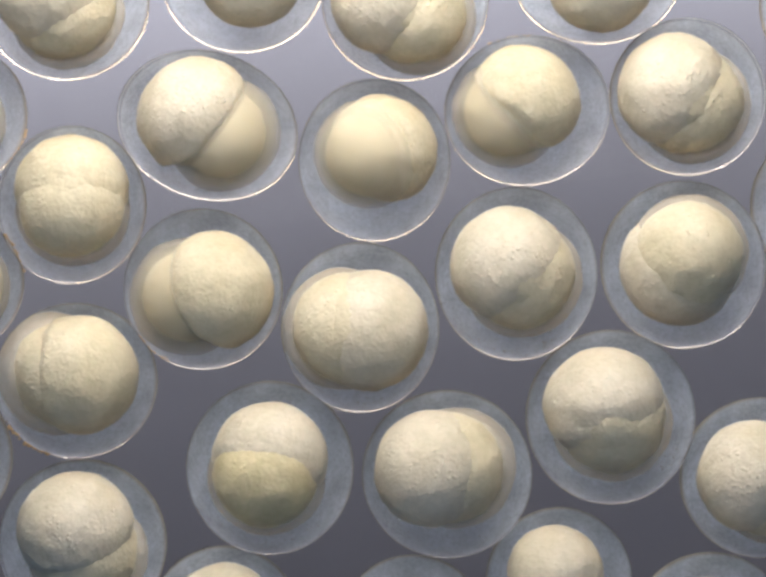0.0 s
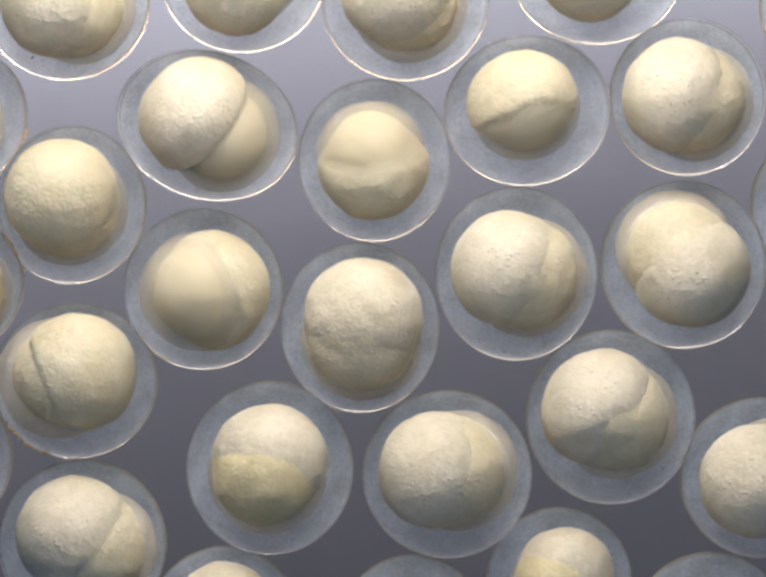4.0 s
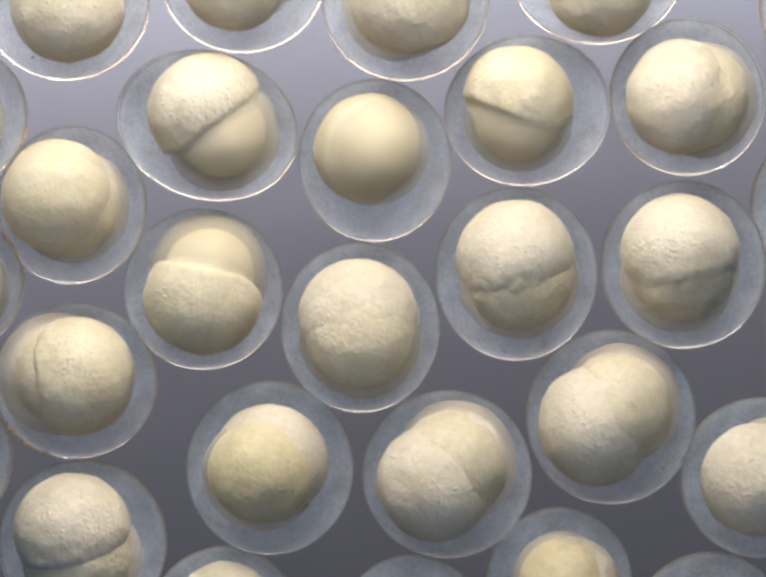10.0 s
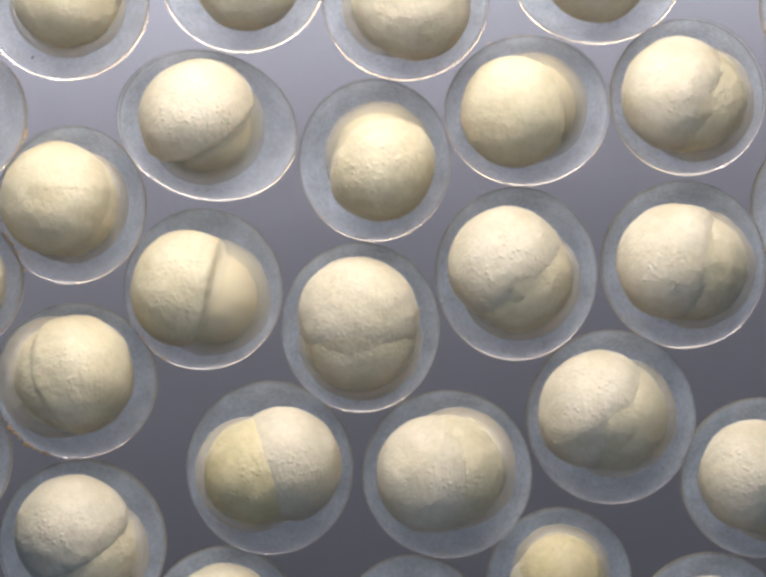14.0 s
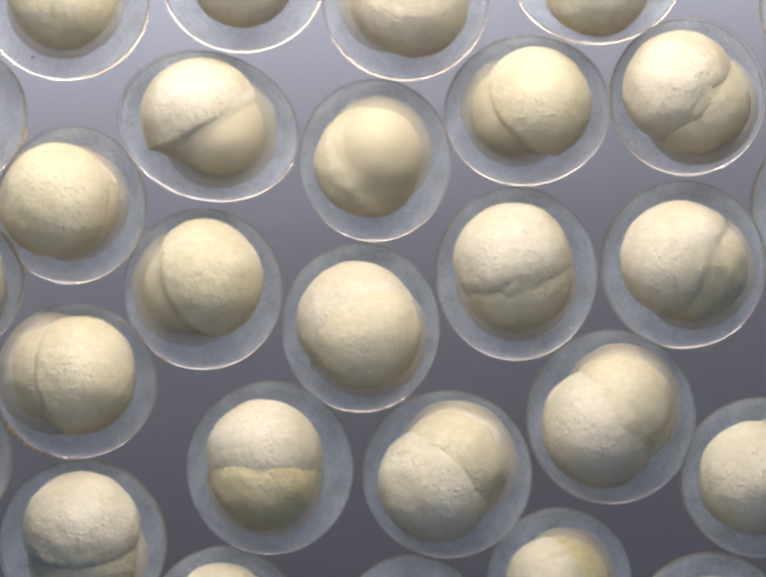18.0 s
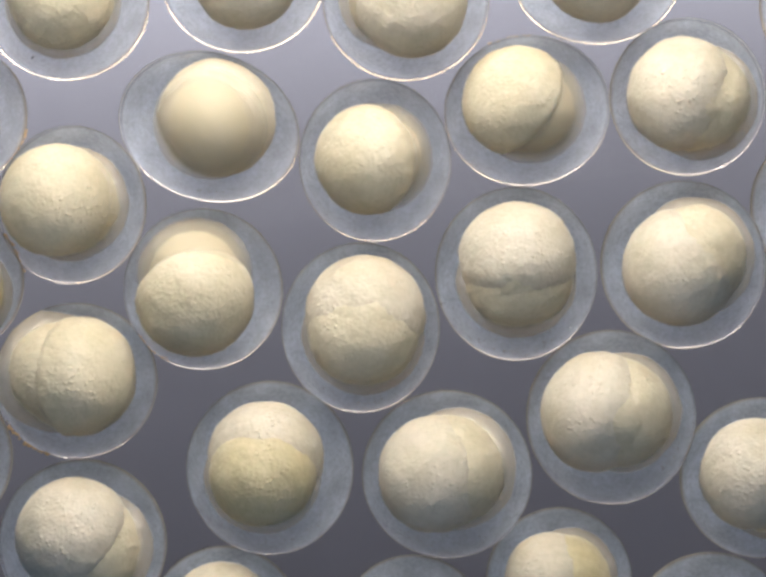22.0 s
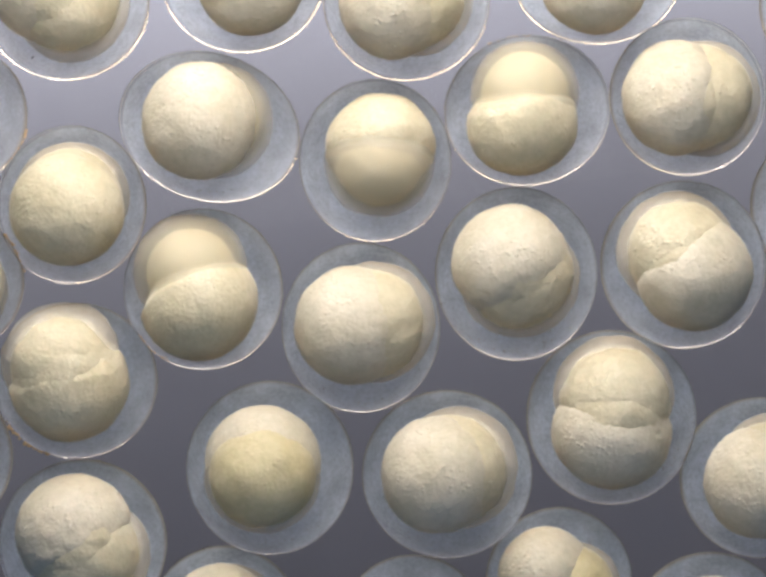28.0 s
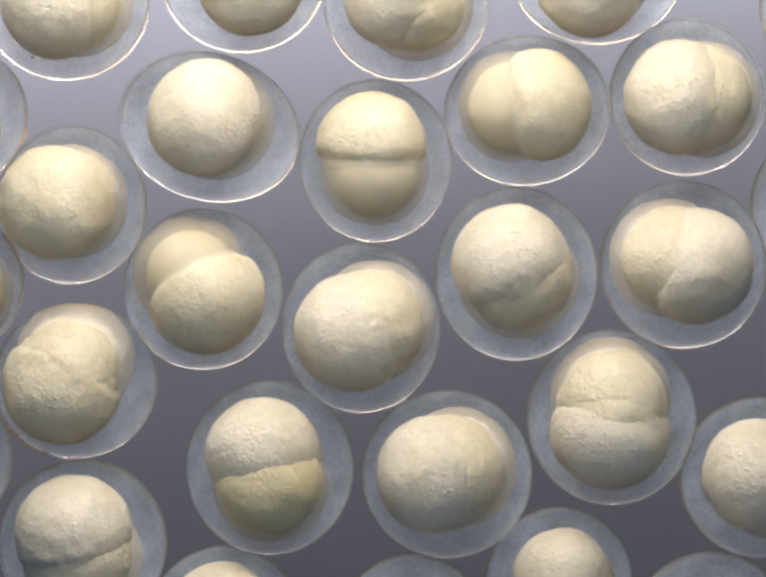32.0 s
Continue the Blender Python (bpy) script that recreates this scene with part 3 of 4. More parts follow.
    beat(e07_masses, [(0, 0.01, 0.2, 48, 10, -0.29, -0.02), (1, 0.18, 0.17, 45, 15, -0.18, 0.01), (2, 0.18, 0.08, 45, 20, -0.21, -0.02), (3, 0.08, 0.19, 88, -15, 0.01, 0.08), (3.5, -0.03, 0.15, 95, -20, -0.03, 0.06), (5.5, -0.13, 0.17, 140, 60, -0.03, 0.15), (6, 0.05, 0.04, 20, 75, -0.03, 0.08), (7, 0.15, 0.01, -20, 40, -0.08, 0.12), (8, 0.18, -0.02, 0, 35, -0.13, 0.06), (9, 0.13, 0.19, 45, 20, -0.18, -0.02), (10, -0.13, 0.22, 75, 5, -0.13, -0.09), (11, -0.03, 0.2, 80, 5, -0.08, -0.09), (12, 0.11, 0.15, 90, 35, -0.03, -0.04), (13, 0.03, 0.01, 90, 80, -0.03, 0.01), (14, -0.21, -0.02, 190, 45, 0.08, 0.06), (14.5, -0.18, 0.06, 180, 60, -0.08, 0.06), (16.5, 0.08, -0.04, -30, 50, -0.03, 0.04), (17, 0.05, 0.01, 0, 55, -0.08, 0.04), (18, 0.18, 0.15, 40, 35, -0.16, 0.01), (19, 0.18, 0.15, 42, 25, -0.16, -0.02), (20, 0.03, 0.27, 80, 50, 0.03, 0.08), (21, -0.21, 0.15, 135, 30, 0.05, 0.04), (22, -0.21, 0.17, 150, 25, 0.05, 0.04), (23, -0.03, 0.15, 150, 55, 0.05, 0.12), (24, -0.13, -0.15, -115, 25, 0.05, 0.15), (25, -0.18, -0.04, 200, 35, 0.03, 0.06), (27.5, 0.01, -0.17, -86, 0, 0.01, 0.22), (28, -0.08, -0.23, -82, 5, -0.03, 0.22), (29, 0.24, -0.02, -30, 15, -0.18, 0.12), (30, 0.18, 0.01, -10, 10, -0.21, 0.06), (31, 0.15, -0.13, -25, 10, -0.24, 0.08), (32, 0.22, 0.08, 8, 10, -0.21, 0.06)])
    beat(e08_masses, [(0, -0.21, 0.12, 150, 15, 0.05, -0.09), (1, -0.13, -0.02, 172, 15, 0.16, 0.01), (2, -0.16, -0.06, 180, 15, 0.16, 0.04), (3, -0.11, 0.04, 170, 15, 0.13, -0.02), (3.5, -0.11, 0.01, 165, 15, 0.08, -0.04), (5.5, -0.16, 0.08, 160, 15, 0.08, -0.04), (6, -0.13, 0.01, 170, 15, 0.11, 0), (7, -0.13, -0.04, 183, 15, 0.16, 0.04), (8, -0.16, 0.12, 155, 15, 0.13, -0.06), (9, -0.11, 0.01, 178, 15, 0.16, 0.01), (10, -0.08, -0.01, 175, 15, 0.13, 0), (11, -0.16, 0.06, 160, 15, 0.11, -0.04), (12, -0.11, -0.13, 195, 15, 0.13, 0.08), (13, -0.16, 0.08, 150, 15, 0.11, -0.04), (14, -0.16, 0.04, 158, 15, 0.11, -0.04), (14.5, -0.13, -0.13, 200, 15, 0.13, 0.08), (16.5, -0.16, -0.04, 182, 15, 0.16, 0.02), (17, -0.08, -0.02, 172, 15, 0.16, 0.01), (18, -0.13, 0.15, 140, 15, 0.16, -0.09), (19, -0.08, -0.02, 195, 15, 0.16, 0.01), (20, -0.05, 0.19, 118, 15, 0.08, -0.04), (21, -0.11, -0.04, 180, 15, 0.16, 0.01), (22, -0.08, 0.04, 162, 15, 0.16, -0.02), (23, -0.11, 0.04, 165, 15, 0.16, -0.02), (24, -0.13, -0.04, 180, 15, 0.16, 0.04), (25, -0.08, 0.12, 150, 15, 0.11, -0.04), (27.5, -0.13, 0.01, 175, 15, 0.16, 0.01), (28, -0.16, -0.02, 180, 15, 0.19, 0.01), (29, -0.13, 0.06, 165, 15, 0.16, -0.02), (30, -0.16, -0.02, 180, 15, 0.19, 0.01), (31, -0.08, 0, 178, 15, 0.19, 0), (32, -0.13, -0.01, 178, 15, 0.19, 0)])
    beat(e09_masses, [(0, -0, 0.17, 90, -20, -0, 0.06), (1, -0, 0.04, 60, -60, 0.03, 0.04), (2, -0, -0.04, -70, 60, 0.03, 0.08), (3, -0.21, 0.06, 170, 60, -0.06, 0.04), (3.5, -0.18, 0.15, 130, 40, -0.11, 0.01), (5.5, -0, 0.06, 80, 60, -0.04, 0.04), (6, -0, 0.06, 45, 60, -0.04, 0.04), (7, 0.03, 0.01, 20, 50, -0.06, 0.01), (8, -0.14, -0.02, 200, 45, -0.04, 0.04), (9, -0.18, 0.04, 175, 50, -0.08, 0.01), (10, -0.21, 0.12, 140, 35, -0.08, 0.04), (11, -0.11, 0.15, 110, 40, -0.08, 0.04), (12, 0.07, 0.01, -20, 50, -0, 0.04), (13, -0, -0.06, -90, 50, -0, 0.06), (14, -0.21, 0.08, 150, 45, -0.11, 0.04), (14.5, -0.25, 0.15, 130, 40, -0.14, 0.01), (16.5, 0.03, 0.01, -30, 55, -0, 0.04), (17, -0, -0.04, -80, 50, -0, 0.06), (18, -0.21, 0.06, 165, 50, -0.11, 0.06), (19, -0.16, 0.17, 110, 40, -0.08, 0.04), (20, 0.03, 0.12, 60, 60, -0.04, 0.08), (21, 0.05, -0.02, -30, 55, -0.04, 0.01), (22, -0.21, 0.06, 160, 55, -0.11, 0.06), (23, -0.11, 0.19, 95, 25, -0.08, 0.08), (24, 0.03, 0.01, -20, 60, -0, 0.04), (25, -0.11, -0.04, -120, 60, -0.08, 0.01), (27.5, -0, -0.04, -60, 70, -0, 0.01), (28, -0.06, -0.06, -95, 55, -0.04, 0.04), (29, -0.18, 0.08, 150, 50, -0.11, 0.08), (30, 0.05, 0.08, 40, 55, -0, 0.04), (31, -0.11, -0.06, -110, 55, -0.11, 0.01), (32, -0.21, 0.04, 190, 50, -0.14, 0.04)])
    beat(e10_masses, [(0, 0.24, 0.01, 25, 25, -0.24, -0.11), (1, 0.18, 0.12, 40, 10, -0.18, 0.05), (2, 0.13, 0.19, 40, -45, -0.05, 0.05), (3, 0.08, -0.02, 0, -50, -0.08, -0.05), (3.5, 0.18, -0.02, 15, -40, -0.08, -0.05), (5.5, 0.05, 0.12, 10, -60, -0.08, 0.05), (6, 0.08, -0.02, -30, -50, -0.08, 0.03), (7, -0.21, -0.23, -95, 35, -0.13, 0.19), (8, -0.11, -0.23, -93, 15, -0.08, 0.24), (9, -0.03, -0.16, -98, 0, 0.06, 0.26), (10, -0.03, -0.18, -105, 20, 0.08, 0.24), (11, -0.26, -0.05, 180, 0, 0.16, 0.01), (12, -0.18, 0.12, 170, 25, 0.15, 0.01), (13, -0.21, 0.12, 165, 15, 0.18, -0.05), (14, -0.29, 0.03, 160, 10, 0.13, -0.13), (14.5, -0.21, 0.12, 140, 20, 0.13, -0.07), (16.5, 0.18, 0.08, 50, 20, -0.08, -0.05), (17, 0.18, 0.16, 35, 15, -0.13, -0.02), (18, 0.08, 0.19, 25, 25, -0.21, 0.03), (19, 0.13, -0.02, -15, 30, -0.18, 0.08), (20, 0.18, -0.18, -25, 25, -0.24, 0.19), (21, 0.24, 0.12, 0, 20, -0.29, 0.05), (22, -0.1, -0.18, -65, 40, -0.13, 0.19), (23, 0.18, 0.01, -40, 25, -0.24, 0.16), (24, 0.05, -0.02, -50, 45, -0.1, 0.12), (25, -0.03, -0.13, -55, 45, -0.18, 0.08), (27.5, 0.05, -0.13, -35, 25, -0.18, 0.12), (28, -0.03, -0.26, -60, 15, -0.18, 0.24), (29, 0.18, -0.02, -30, 10, -0.24, 0.05), (30, -0.1, -0.21, -80, 25, -0.13, 0.24), (31, 0.18, -0.18, -45, 10, -0.18, 0.16), (32, 0.08, -0.16, -60, 20, -0.18, 0.21)])
    beat(e11_masses, [(0, 0.15, -0.09, 5, 10, -0.18, 0.01), (1, 0.11, 0.01, 30, 10, -0.1, 0.04), (2, 0.03, 0.15, 55, 10, -0.03, -0.13), (3, 0.18, 0.06, 45, 10, -0.13, -0.15), (3.5, 0.05, 0.12, 75, 10, 0.03, -0.09), (5.5, 0.05, 0.19, 88, 10, 0.05, -0.2), (6, 0.11, 0.15, 80, 10, 0.05, -0.15), (7, -0.13, 0.12, 110, 10, 0.01, -0.15), (8, -0.1, 0.17, 105, 10, 0.03, -0.15), (9, 0.13, 0.19, 70, 10, 0.03, -0.09), (10, -0.03, 0.12, 95, -15, 0.01, -0.06), (11, -0.13, 0.12, 120, 10, 0.03, -0.06), (12, 0.13, 0.22, 80, 10, 0.05, -0.09), (13, -0.13, 0.06, 135, -20, 0.13, -0.04), (14, -0.03, 0.19, 92, 10, 0.01, -0.13), (14.5, 0.01, 0.19, 88, 10, 0.03, -0.17), (16.5, -0.08, 0.17, 112, 10, 0.08, -0.15), (17, -0.08, 0.15, 110, 10, 0.08, -0.15), (18, -0.08, 0.08, 115, -30, 0.08, -0.06), (19, -0.13, 0.08, 135, -15, 0.13, -0.06), (20, 0.13, 0.19, 65, -20, -0.03, 0.01), (21, -0.16, 0.01, 160, 10, 0.13, 0.06), (22, 0.08, 0.19, 85, -15, 0.05, -0.02), (23, -0.08, -0.02, 200, 30, 0.11, 0.12), (24, 0.05, 0.17, 85, -25, 0.01, -0.04), (25, -0.03, -0.04, -120, 40, 0.05, 0.08), (27.5, -0.03, -0.09, -115, 35, 0.11, 0.08), (28, -0.13, 0.04, 190, 10, 0.13, 0.06), (29, 0.15, -0.17, -80, 5, 0.03, 0.17), (30, -0.16, -0.06, 200, 10, 0.08, 0.08), (31, 0.15, -0.17, -85, 0, 0.01, 0.19), (32, -0.13, -0.09, 205, 10, 0.13, 0.08)])
    beat(e12_masses, [(0, -0.13, 0.15, 132, 10, 0.08, -0.02), (1, -0.1, 0.04, 165, 10, 0.15, 0.04), (2, -0.13, 0.12, 150, 10, 0.15, 0.01), (3, -0.13, 0.12, 150, 10, 0.15, 0.01), (3.5, -0.13, 0.06, 155, 10, 0.15, 0.01), (5.5, -0.13, 0.15, 135, 10, 0.11, -0.04), (6, -0.13, 0.15, 140, 10, 0.11, -0.02), (7, -0.13, 0.19, 125, 10, 0.05, -0.06), (8, -0.06, 0.22, 100, 10, 0.03, -0.04), (9, -0.13, 0.15, 130, 10, 0.13, -0.04), (10, 0.01, 0.27, 105, 10, 0.03, -0.04), (11, -0.1, 0.22, 105, 10, 0.05, -0.06), (12, -0.06, 0.25, 98, 10, 0.01, -0.04), (13, 0.05, 0.25, 85, 10, -0.03, -0.06), (14, -0.16, 0.15, 125, 10, 0.05, -0.06), (14.5, -0.03, 0.22, 95, 10, 0.01, -0.06), (16.5, -0.13, 0.17, 115, 10, 0.05, -0.06), (17, 0.03, 0.22, 95, 10, 0.03, -0.06), (18, -0.06, 0.22, 98, 10, 0.03, -0.06), (19, -0.08, 0.2, 105, 10, 0.05, -0.04), (20, -0.06, 0.25, 90, 10, 0.01, -0.02), (21, -0.18, 0.15, 135, 10, 0.11, 0.01), (22, 0.01, 0.24, 85, 10, 0.05, -0.02), (23, -0.13, 0.15, 130, 10, 0.08, -0.02), (24, -0.06, 0.22, 105, 10, 0.03, -0.02), (25, -0.13, 0.19, 120, 10, 0.05, -0.02), (27.5, -0.13, 0.08, 140, 10, 0.11, 0), (28, -0.1, 0.19, 118, 10, 0.05, -0.02), (29, -0.13, 0.19, 120, 10, 0.05, -0.02), (30, -0.1, 0.19, 112, 10, 0.05, -0.02), (31, -0.13, 0.17, 118, 10, 0.03, -0.02), (32, -0.1, 0.19, 112, 10, 0.05, -0.02)])
    beat(e13_masses, [(0, -0.08, -0.04, -120, -40, 0.09, 0.12), (1, 0.07, -0.09, -85, 20, -0.03, 0.22), (2, 0.26, 0.04, -30, 10, -0.14, 0.12), (3, 0.02, -0.15, -85, 10, -0.03, 0.22), (3.5, 0.09, -0.13, -75, 10, -0.05, 0.19), (5.5, 0.16, 0.08, 10, 10, -0.14, 0.08), (6, 0.23, 0.01, -15, 10, -0.19, 0.08), (7, 0.13, 0.22, 50, 10, -0.08, -0.04), (8, -0.08, 0.22, 105, 10, -0.03, -0.09), (9, 0.18, 0.17, 60, 0, -0.05, -0.02), (10, -0.05, 0.15, 95, 10, -0.03, -0.02), (11, -0.14, -0.04, 170, 10, 0.2, 0.01), (12, -0.03, 0.19, 125, 10, 0.13, -0.06), (13, -0.08, 0.08, 150, 10, 0.18, -0.04), (14, -0.14, 0.04, 165, 10, 0.16, -0.04), (14.5, -0.03, 0.15, 130, 10, 0.09, -0.04), (16.5, -0.08, -0.04, 190, 10, 0.2, 0.01), (17, -0.08, 0.08, 160, 10, 0.13, -0.02), (18, -0.08, 0.08, 150, 10, 0.16, -0.04), (19, -0.08, -0.06, 200, 10, 0.18, 0.04), (20, -0.01, 0.17, 125, 10, 0.07, 0.01), (21, -0.08, 0.01, 175, 10, 0.18, 0.04), (22, -0.03, -0.04, 215, 10, 0.13, 0.08), (23, -0.05, 0.06, 200, 30, 0.09, 0.08), (24, 0.07, -0.13, -95, 10, 0.05, 0.17), (25, -0.03, -0.09, -110, 10, 0.07, 0.17), (27.5, -0.03, -0.15, -90, 10, -0.01, 0.17), (28, 0.18, -0.13, -55, 10, -0.05, 0.15), (29, 0.13, -0.06, -50, -35, -0.01, 0.12), (30, 0.16, -0.09, -45, 10, -0.08, 0.12), (31, 0.23, 0.12, 0, 10, -0.14, 0.12), (32, 0.2, -0.02, -15, 10, -0.14, 0.08)])
    beat(e14_masses, [(0, 0.08, 0.08, 5, 20, -0.23, 0.12), (1, 0.03, 0.06, 20, 30, -0.18, 0.12), (2, -0.07, -0.02, -30, 20, -0.23, 0.17), (3, -0.07, 0.01, -15, -30, -0.23, 0.15), (3.5, 0.06, 0.12, 25, 15, -0.23, 0.08), (5.5, 0.03, 0.04, 10, 20, -0.21, 0.12), (6, 0, 0.04, -20, 20, -0.23, 0.12), (7, -0.13, -0.04, -60, 20, -0.23, 0.17), (8, -0.13, 0.01, -20, -30, -0.25, 0.08), (9, 0.11, 0.15, 10, 20, -0.28, 0.15), (10, 0.03, 0.04, 5, 20, -0.23, 0.12), (11, 0, 0.01, -25, 20, -0.23, 0.12), (12, -0.07, -0.06, -50, 20, -0.23, 0.17), (13, -0.07, 0.06, -10, -25, -0.25, 0.12), (14, 0.03, 0.08, 15, 20, -0.23, 0.08), (14.5, 0, 0.06, 0, 20, -0.23, 0.12), (16.5, -0.11, 0.06, 0, -20, -0.25, 0.08), (17, -0.02, 0.12, 15, 10, -0.25, 0.08), (18, 0.06, 0.06, 5, 20, -0.25, 0.12), (19, 0.03, 0.04, -20, 20, -0.23, 0.12), (20, -0.13, -0.13, -70, 20, -0.25, 0.22), (21, -0.02, 0.08, -20, -10, -0.23, 0.15), (22, 0.06, 0.04, 0, 20, -0.28, 0.15), (23, 0.03, -0.04, -40, 10, -0.25, 0.19), (24, -0.18, -0.04, -60, -30, -0.25, 0.22), (25, -0.04, 0.01, -55, -15, -0.25, 0.19), (27.5, -0.21, -0.09, -85, -15, -0.23, 0.22), (28, -0.07, -0.04, -75, -15, -0.25, 0.22), (29, 0.03, -0.13, -88, 0, -0.15, 0.27), (30, -0.25, -0.13, -95, 0, -0.16, 0.27), (31, -0.13, -0.09, -90, 5, -0.16, 0.25), (32, -0.23, -0.09, -115, 5, -0.07, 0.22)])
    beat(e15_masses, [(0, 0.01, 0.15, 85, -22, -0.08, -0.09), (1, -0.24, 0.19, 100, -27, -0.13, -0.13), (2, 0.11, -0.02, 40, -32, -0.18, -0.13), (3, 0.18, 0.22, 65, -12, -0.08, -0.09), (3.5, 0.01, 0.15, 85, -12, -0.08, -0.09), (5.5, 0.03, 0.08, 50, -47, -0.13, -0.04), (6, 0.18, 0.04, 40, -22, -0.18, -0.06), (7, 0.13, 0.22, 70, -12, -0.08, -0.15), (8, -0.08, 0.19, 90, -22, -0.1, -0.06), (9, -0.1, 0.15, 100, -57, -0.13, 0.06), (10, 0.01, 0.08, 55, -52, -0.13, -0.04), (11, 0.18, 0.17, 55, -12, -0.13, -0.06), (12, -0.03, 0.19, 90, -12, -0.1, -0.09), (13, -0.1, 0.17, 95, -57, -0.13, 0.04), (14, 0.24, 0.01, 30, -12, -0.21, -0.02), (14.5, 0.08, 0.19, 65, -12, -0.13, -0.06), (16.5, 0.13, 0.08, 55, -22, -0.1, -0.04), (17, 0.24, 0.15, 45, -12, -0.16, -0.09), (18, -0.1, 0.19, 90, -12, -0.08, -0.13), (19, 0.01, 0.08, 60, -52, -0.1, -0.02), (20, 0.13, 0.19, 75, -27, -0.13, -0.09), (21, -0.08, 0.27, 90, -12, -0.03, -0.15), (22, -0.08, 0.15, 80, -42, -0.1, -0.09), (23, 0.29, 0.12, 25, -17, -0.29, -0.06), (24, 0.01, 0.19, 75, -27, -0.13, -0.09), (25, -0.21, 0.19, 100, -22, -0.13, -0.13), (27.5, -0.24, 0.17, 105, -32, -0.03, -0.15), (28, -0.13, 0.08, 85, -47, -0.1, -0.09), (29, 0.03, 0.19, 80, -27, -0.08, -0.13), (30, -0.21, 0.15, 125, -22, 0.08, -0.17), (31, 0.13, 0.15, 75, -32, 0.01, -0.15), (32, -0.13, 0.22, 97, -12, 0.01, -0.2)])
    beat(e16_masses, [(0, -0.24, 0.06, 170, 20, 0.08, 0.12), (1, -0.18, -0.06, 200, 12, 0.03, 0.15), (2, -0.24, -0.09, 205, 12, 0.05, 0.12), (3, -0.21, 0.08, 165, 12, 0.11, 0.08), (3.5, -0.18, 0.04, 170, 12, 0.11, 0.06), (5.5, -0.21, 0.06, 165, 12, 0.08, 0.11), (6, -0.21, 0.04, 175, 12, 0.08, 0.08), (7, -0.21, -0.13, 215, 12, 0.05, 0.19), (8, -0.21, -0.09, 205, 12, 0.05, 0.15), (9, -0.18, 0.06, 165, 12, 0.11, 0.08), (10, -0.18, -0.15, 215, 12, 0.08, 0.15), (11, -0.21, -0.13, 208, 12, 0.08, 0.15), (12, -0.21, 0.01, 180, 12, 0.08, 0.08), (13, -0.18, -0.2, 218, 12, 0.11, 0.15), (14, -0.21, -0.02, 185, 12, 0.08, 0.08), (14.5, -0.18, 0.01, 180, 12, 0.08, 0.06), (16.5, -0.21, -0.04, 190, 12, 0.05, 0.12), (17, -0.21, 0.04, 172, 12, 0.05, 0.06), (18, -0.16, -0.17, 218, 12, 0.08, 0.15), (19, -0.21, -0.09, 205, 12, 0.11, 0.11), (20, -0.21, 0.04, 172, 12, 0.05, 0.08), (21, -0.21, -0.13, 212, 12, 0.05, 0.19), (22, -0.18, -0.02, 185, 12, 0.08, 0.08), (23, -0.13, -0.09, 205, 30, 0.05, 0.15), (24, -0.24, -0.15, 205, 12, 0.05, 0.12), (25, -0.21, 0.04, 175, 12, 0.05, 0.08), (27.5, -0.18, 0.01, 175, 12, 0.08, 0.08), (28, -0.13, -0.02, 190, 25, 0.11, 0.08), (29, -0.21, -0.13, 205, 12, 0.08, 0.15), (30, -0.21, 0.06, 170, 12, 0.08, 0.08), (31, -0.16, -0.15, 212, 12, 0.05, 0.15), (32, -0.21, -0.02, 185, 12, 0.08, 0.08)])
    beat(e17_masses, [(0, -0.13, 0.19, 110, 10, 0.03, -0.02), (1, -0.24, 0.06, 160, 10, 0.08, 0.04), (2, -0.18, 0.08, 155, 10, 0.08, 0.01), (3, -0.21, 0.15, 140, 10, 0.08, 0.06), (3.5, -0.18, 0.12, 145, 10, 0.08, 0.01), (5.5, -0.21, 0.17, 130, 10, 0.05, 0.01), (6, -0.21, 0.12, 140, 10, 0.05, 0.04), (7, -0.18, -0.13, 195, 10, 0.11, 0.08), (8, -0.1, 0.17, 115, 10, 0.05, 0.01), (9, -0.18, 0.12, 145, 10, 0.08, 0.06), (10, -0.21, -0.17, 205, 10, 0.08, 0.17), (11, -0.13, 0.15, 125, 10, 0.03, 0.04), (12, -0.18, 0.01, 175, 10, 0.08, 0.06), (13, -0.13, -0.17, 220, 10, 0.13, 0.15), (14, -0.24, 0.08, 150, 10, 0.05, 0.04), (14.5, -0.21, 0.04, 160, 10, 0.08, 0.06), (16.5, -0.21, 0.08, 155, 10, 0.08, 0.06), (17, -0.21, 0.04, 165, 10, 0.05, 0.06), (18, -0.16, -0.2, 215, 10, 0.11, 0.15), (19, -0.21, 0.06, 160, 10, 0.05, 0.06), (20, -0.16, -0.06, 205, 10, 0.05, 0.12), (21, -0.13, -0.17, 225, 10, 0.05, 0.17), (22, -0.21, 0.06, 170, 10, 0.11, 0.08), (23, -0.08, -0.23, -110, 10, 0.08, 0.22), (24, -0.13, -0.04, 210, 25, 0.03, 0.12), (25, -0.1, -0.15, -115, 10, 0.05, 0.15), (27.5, -0.1, -0.17, -110, 10, 0.05, 0.19), (28, 0.01, -0.23, -98, 0, 0.05, 0.25), (29, -0.1, -0.02, -120, -35, 0.05, 0.15), (30, -0.03, -0.23, -90, 10, 0.01, 0.22), (31, -0.06, 0.06, -120, -70, -0.06, 0.15), (32, -0.03, -0.23, -95, 5, 0.01, 0.22)])
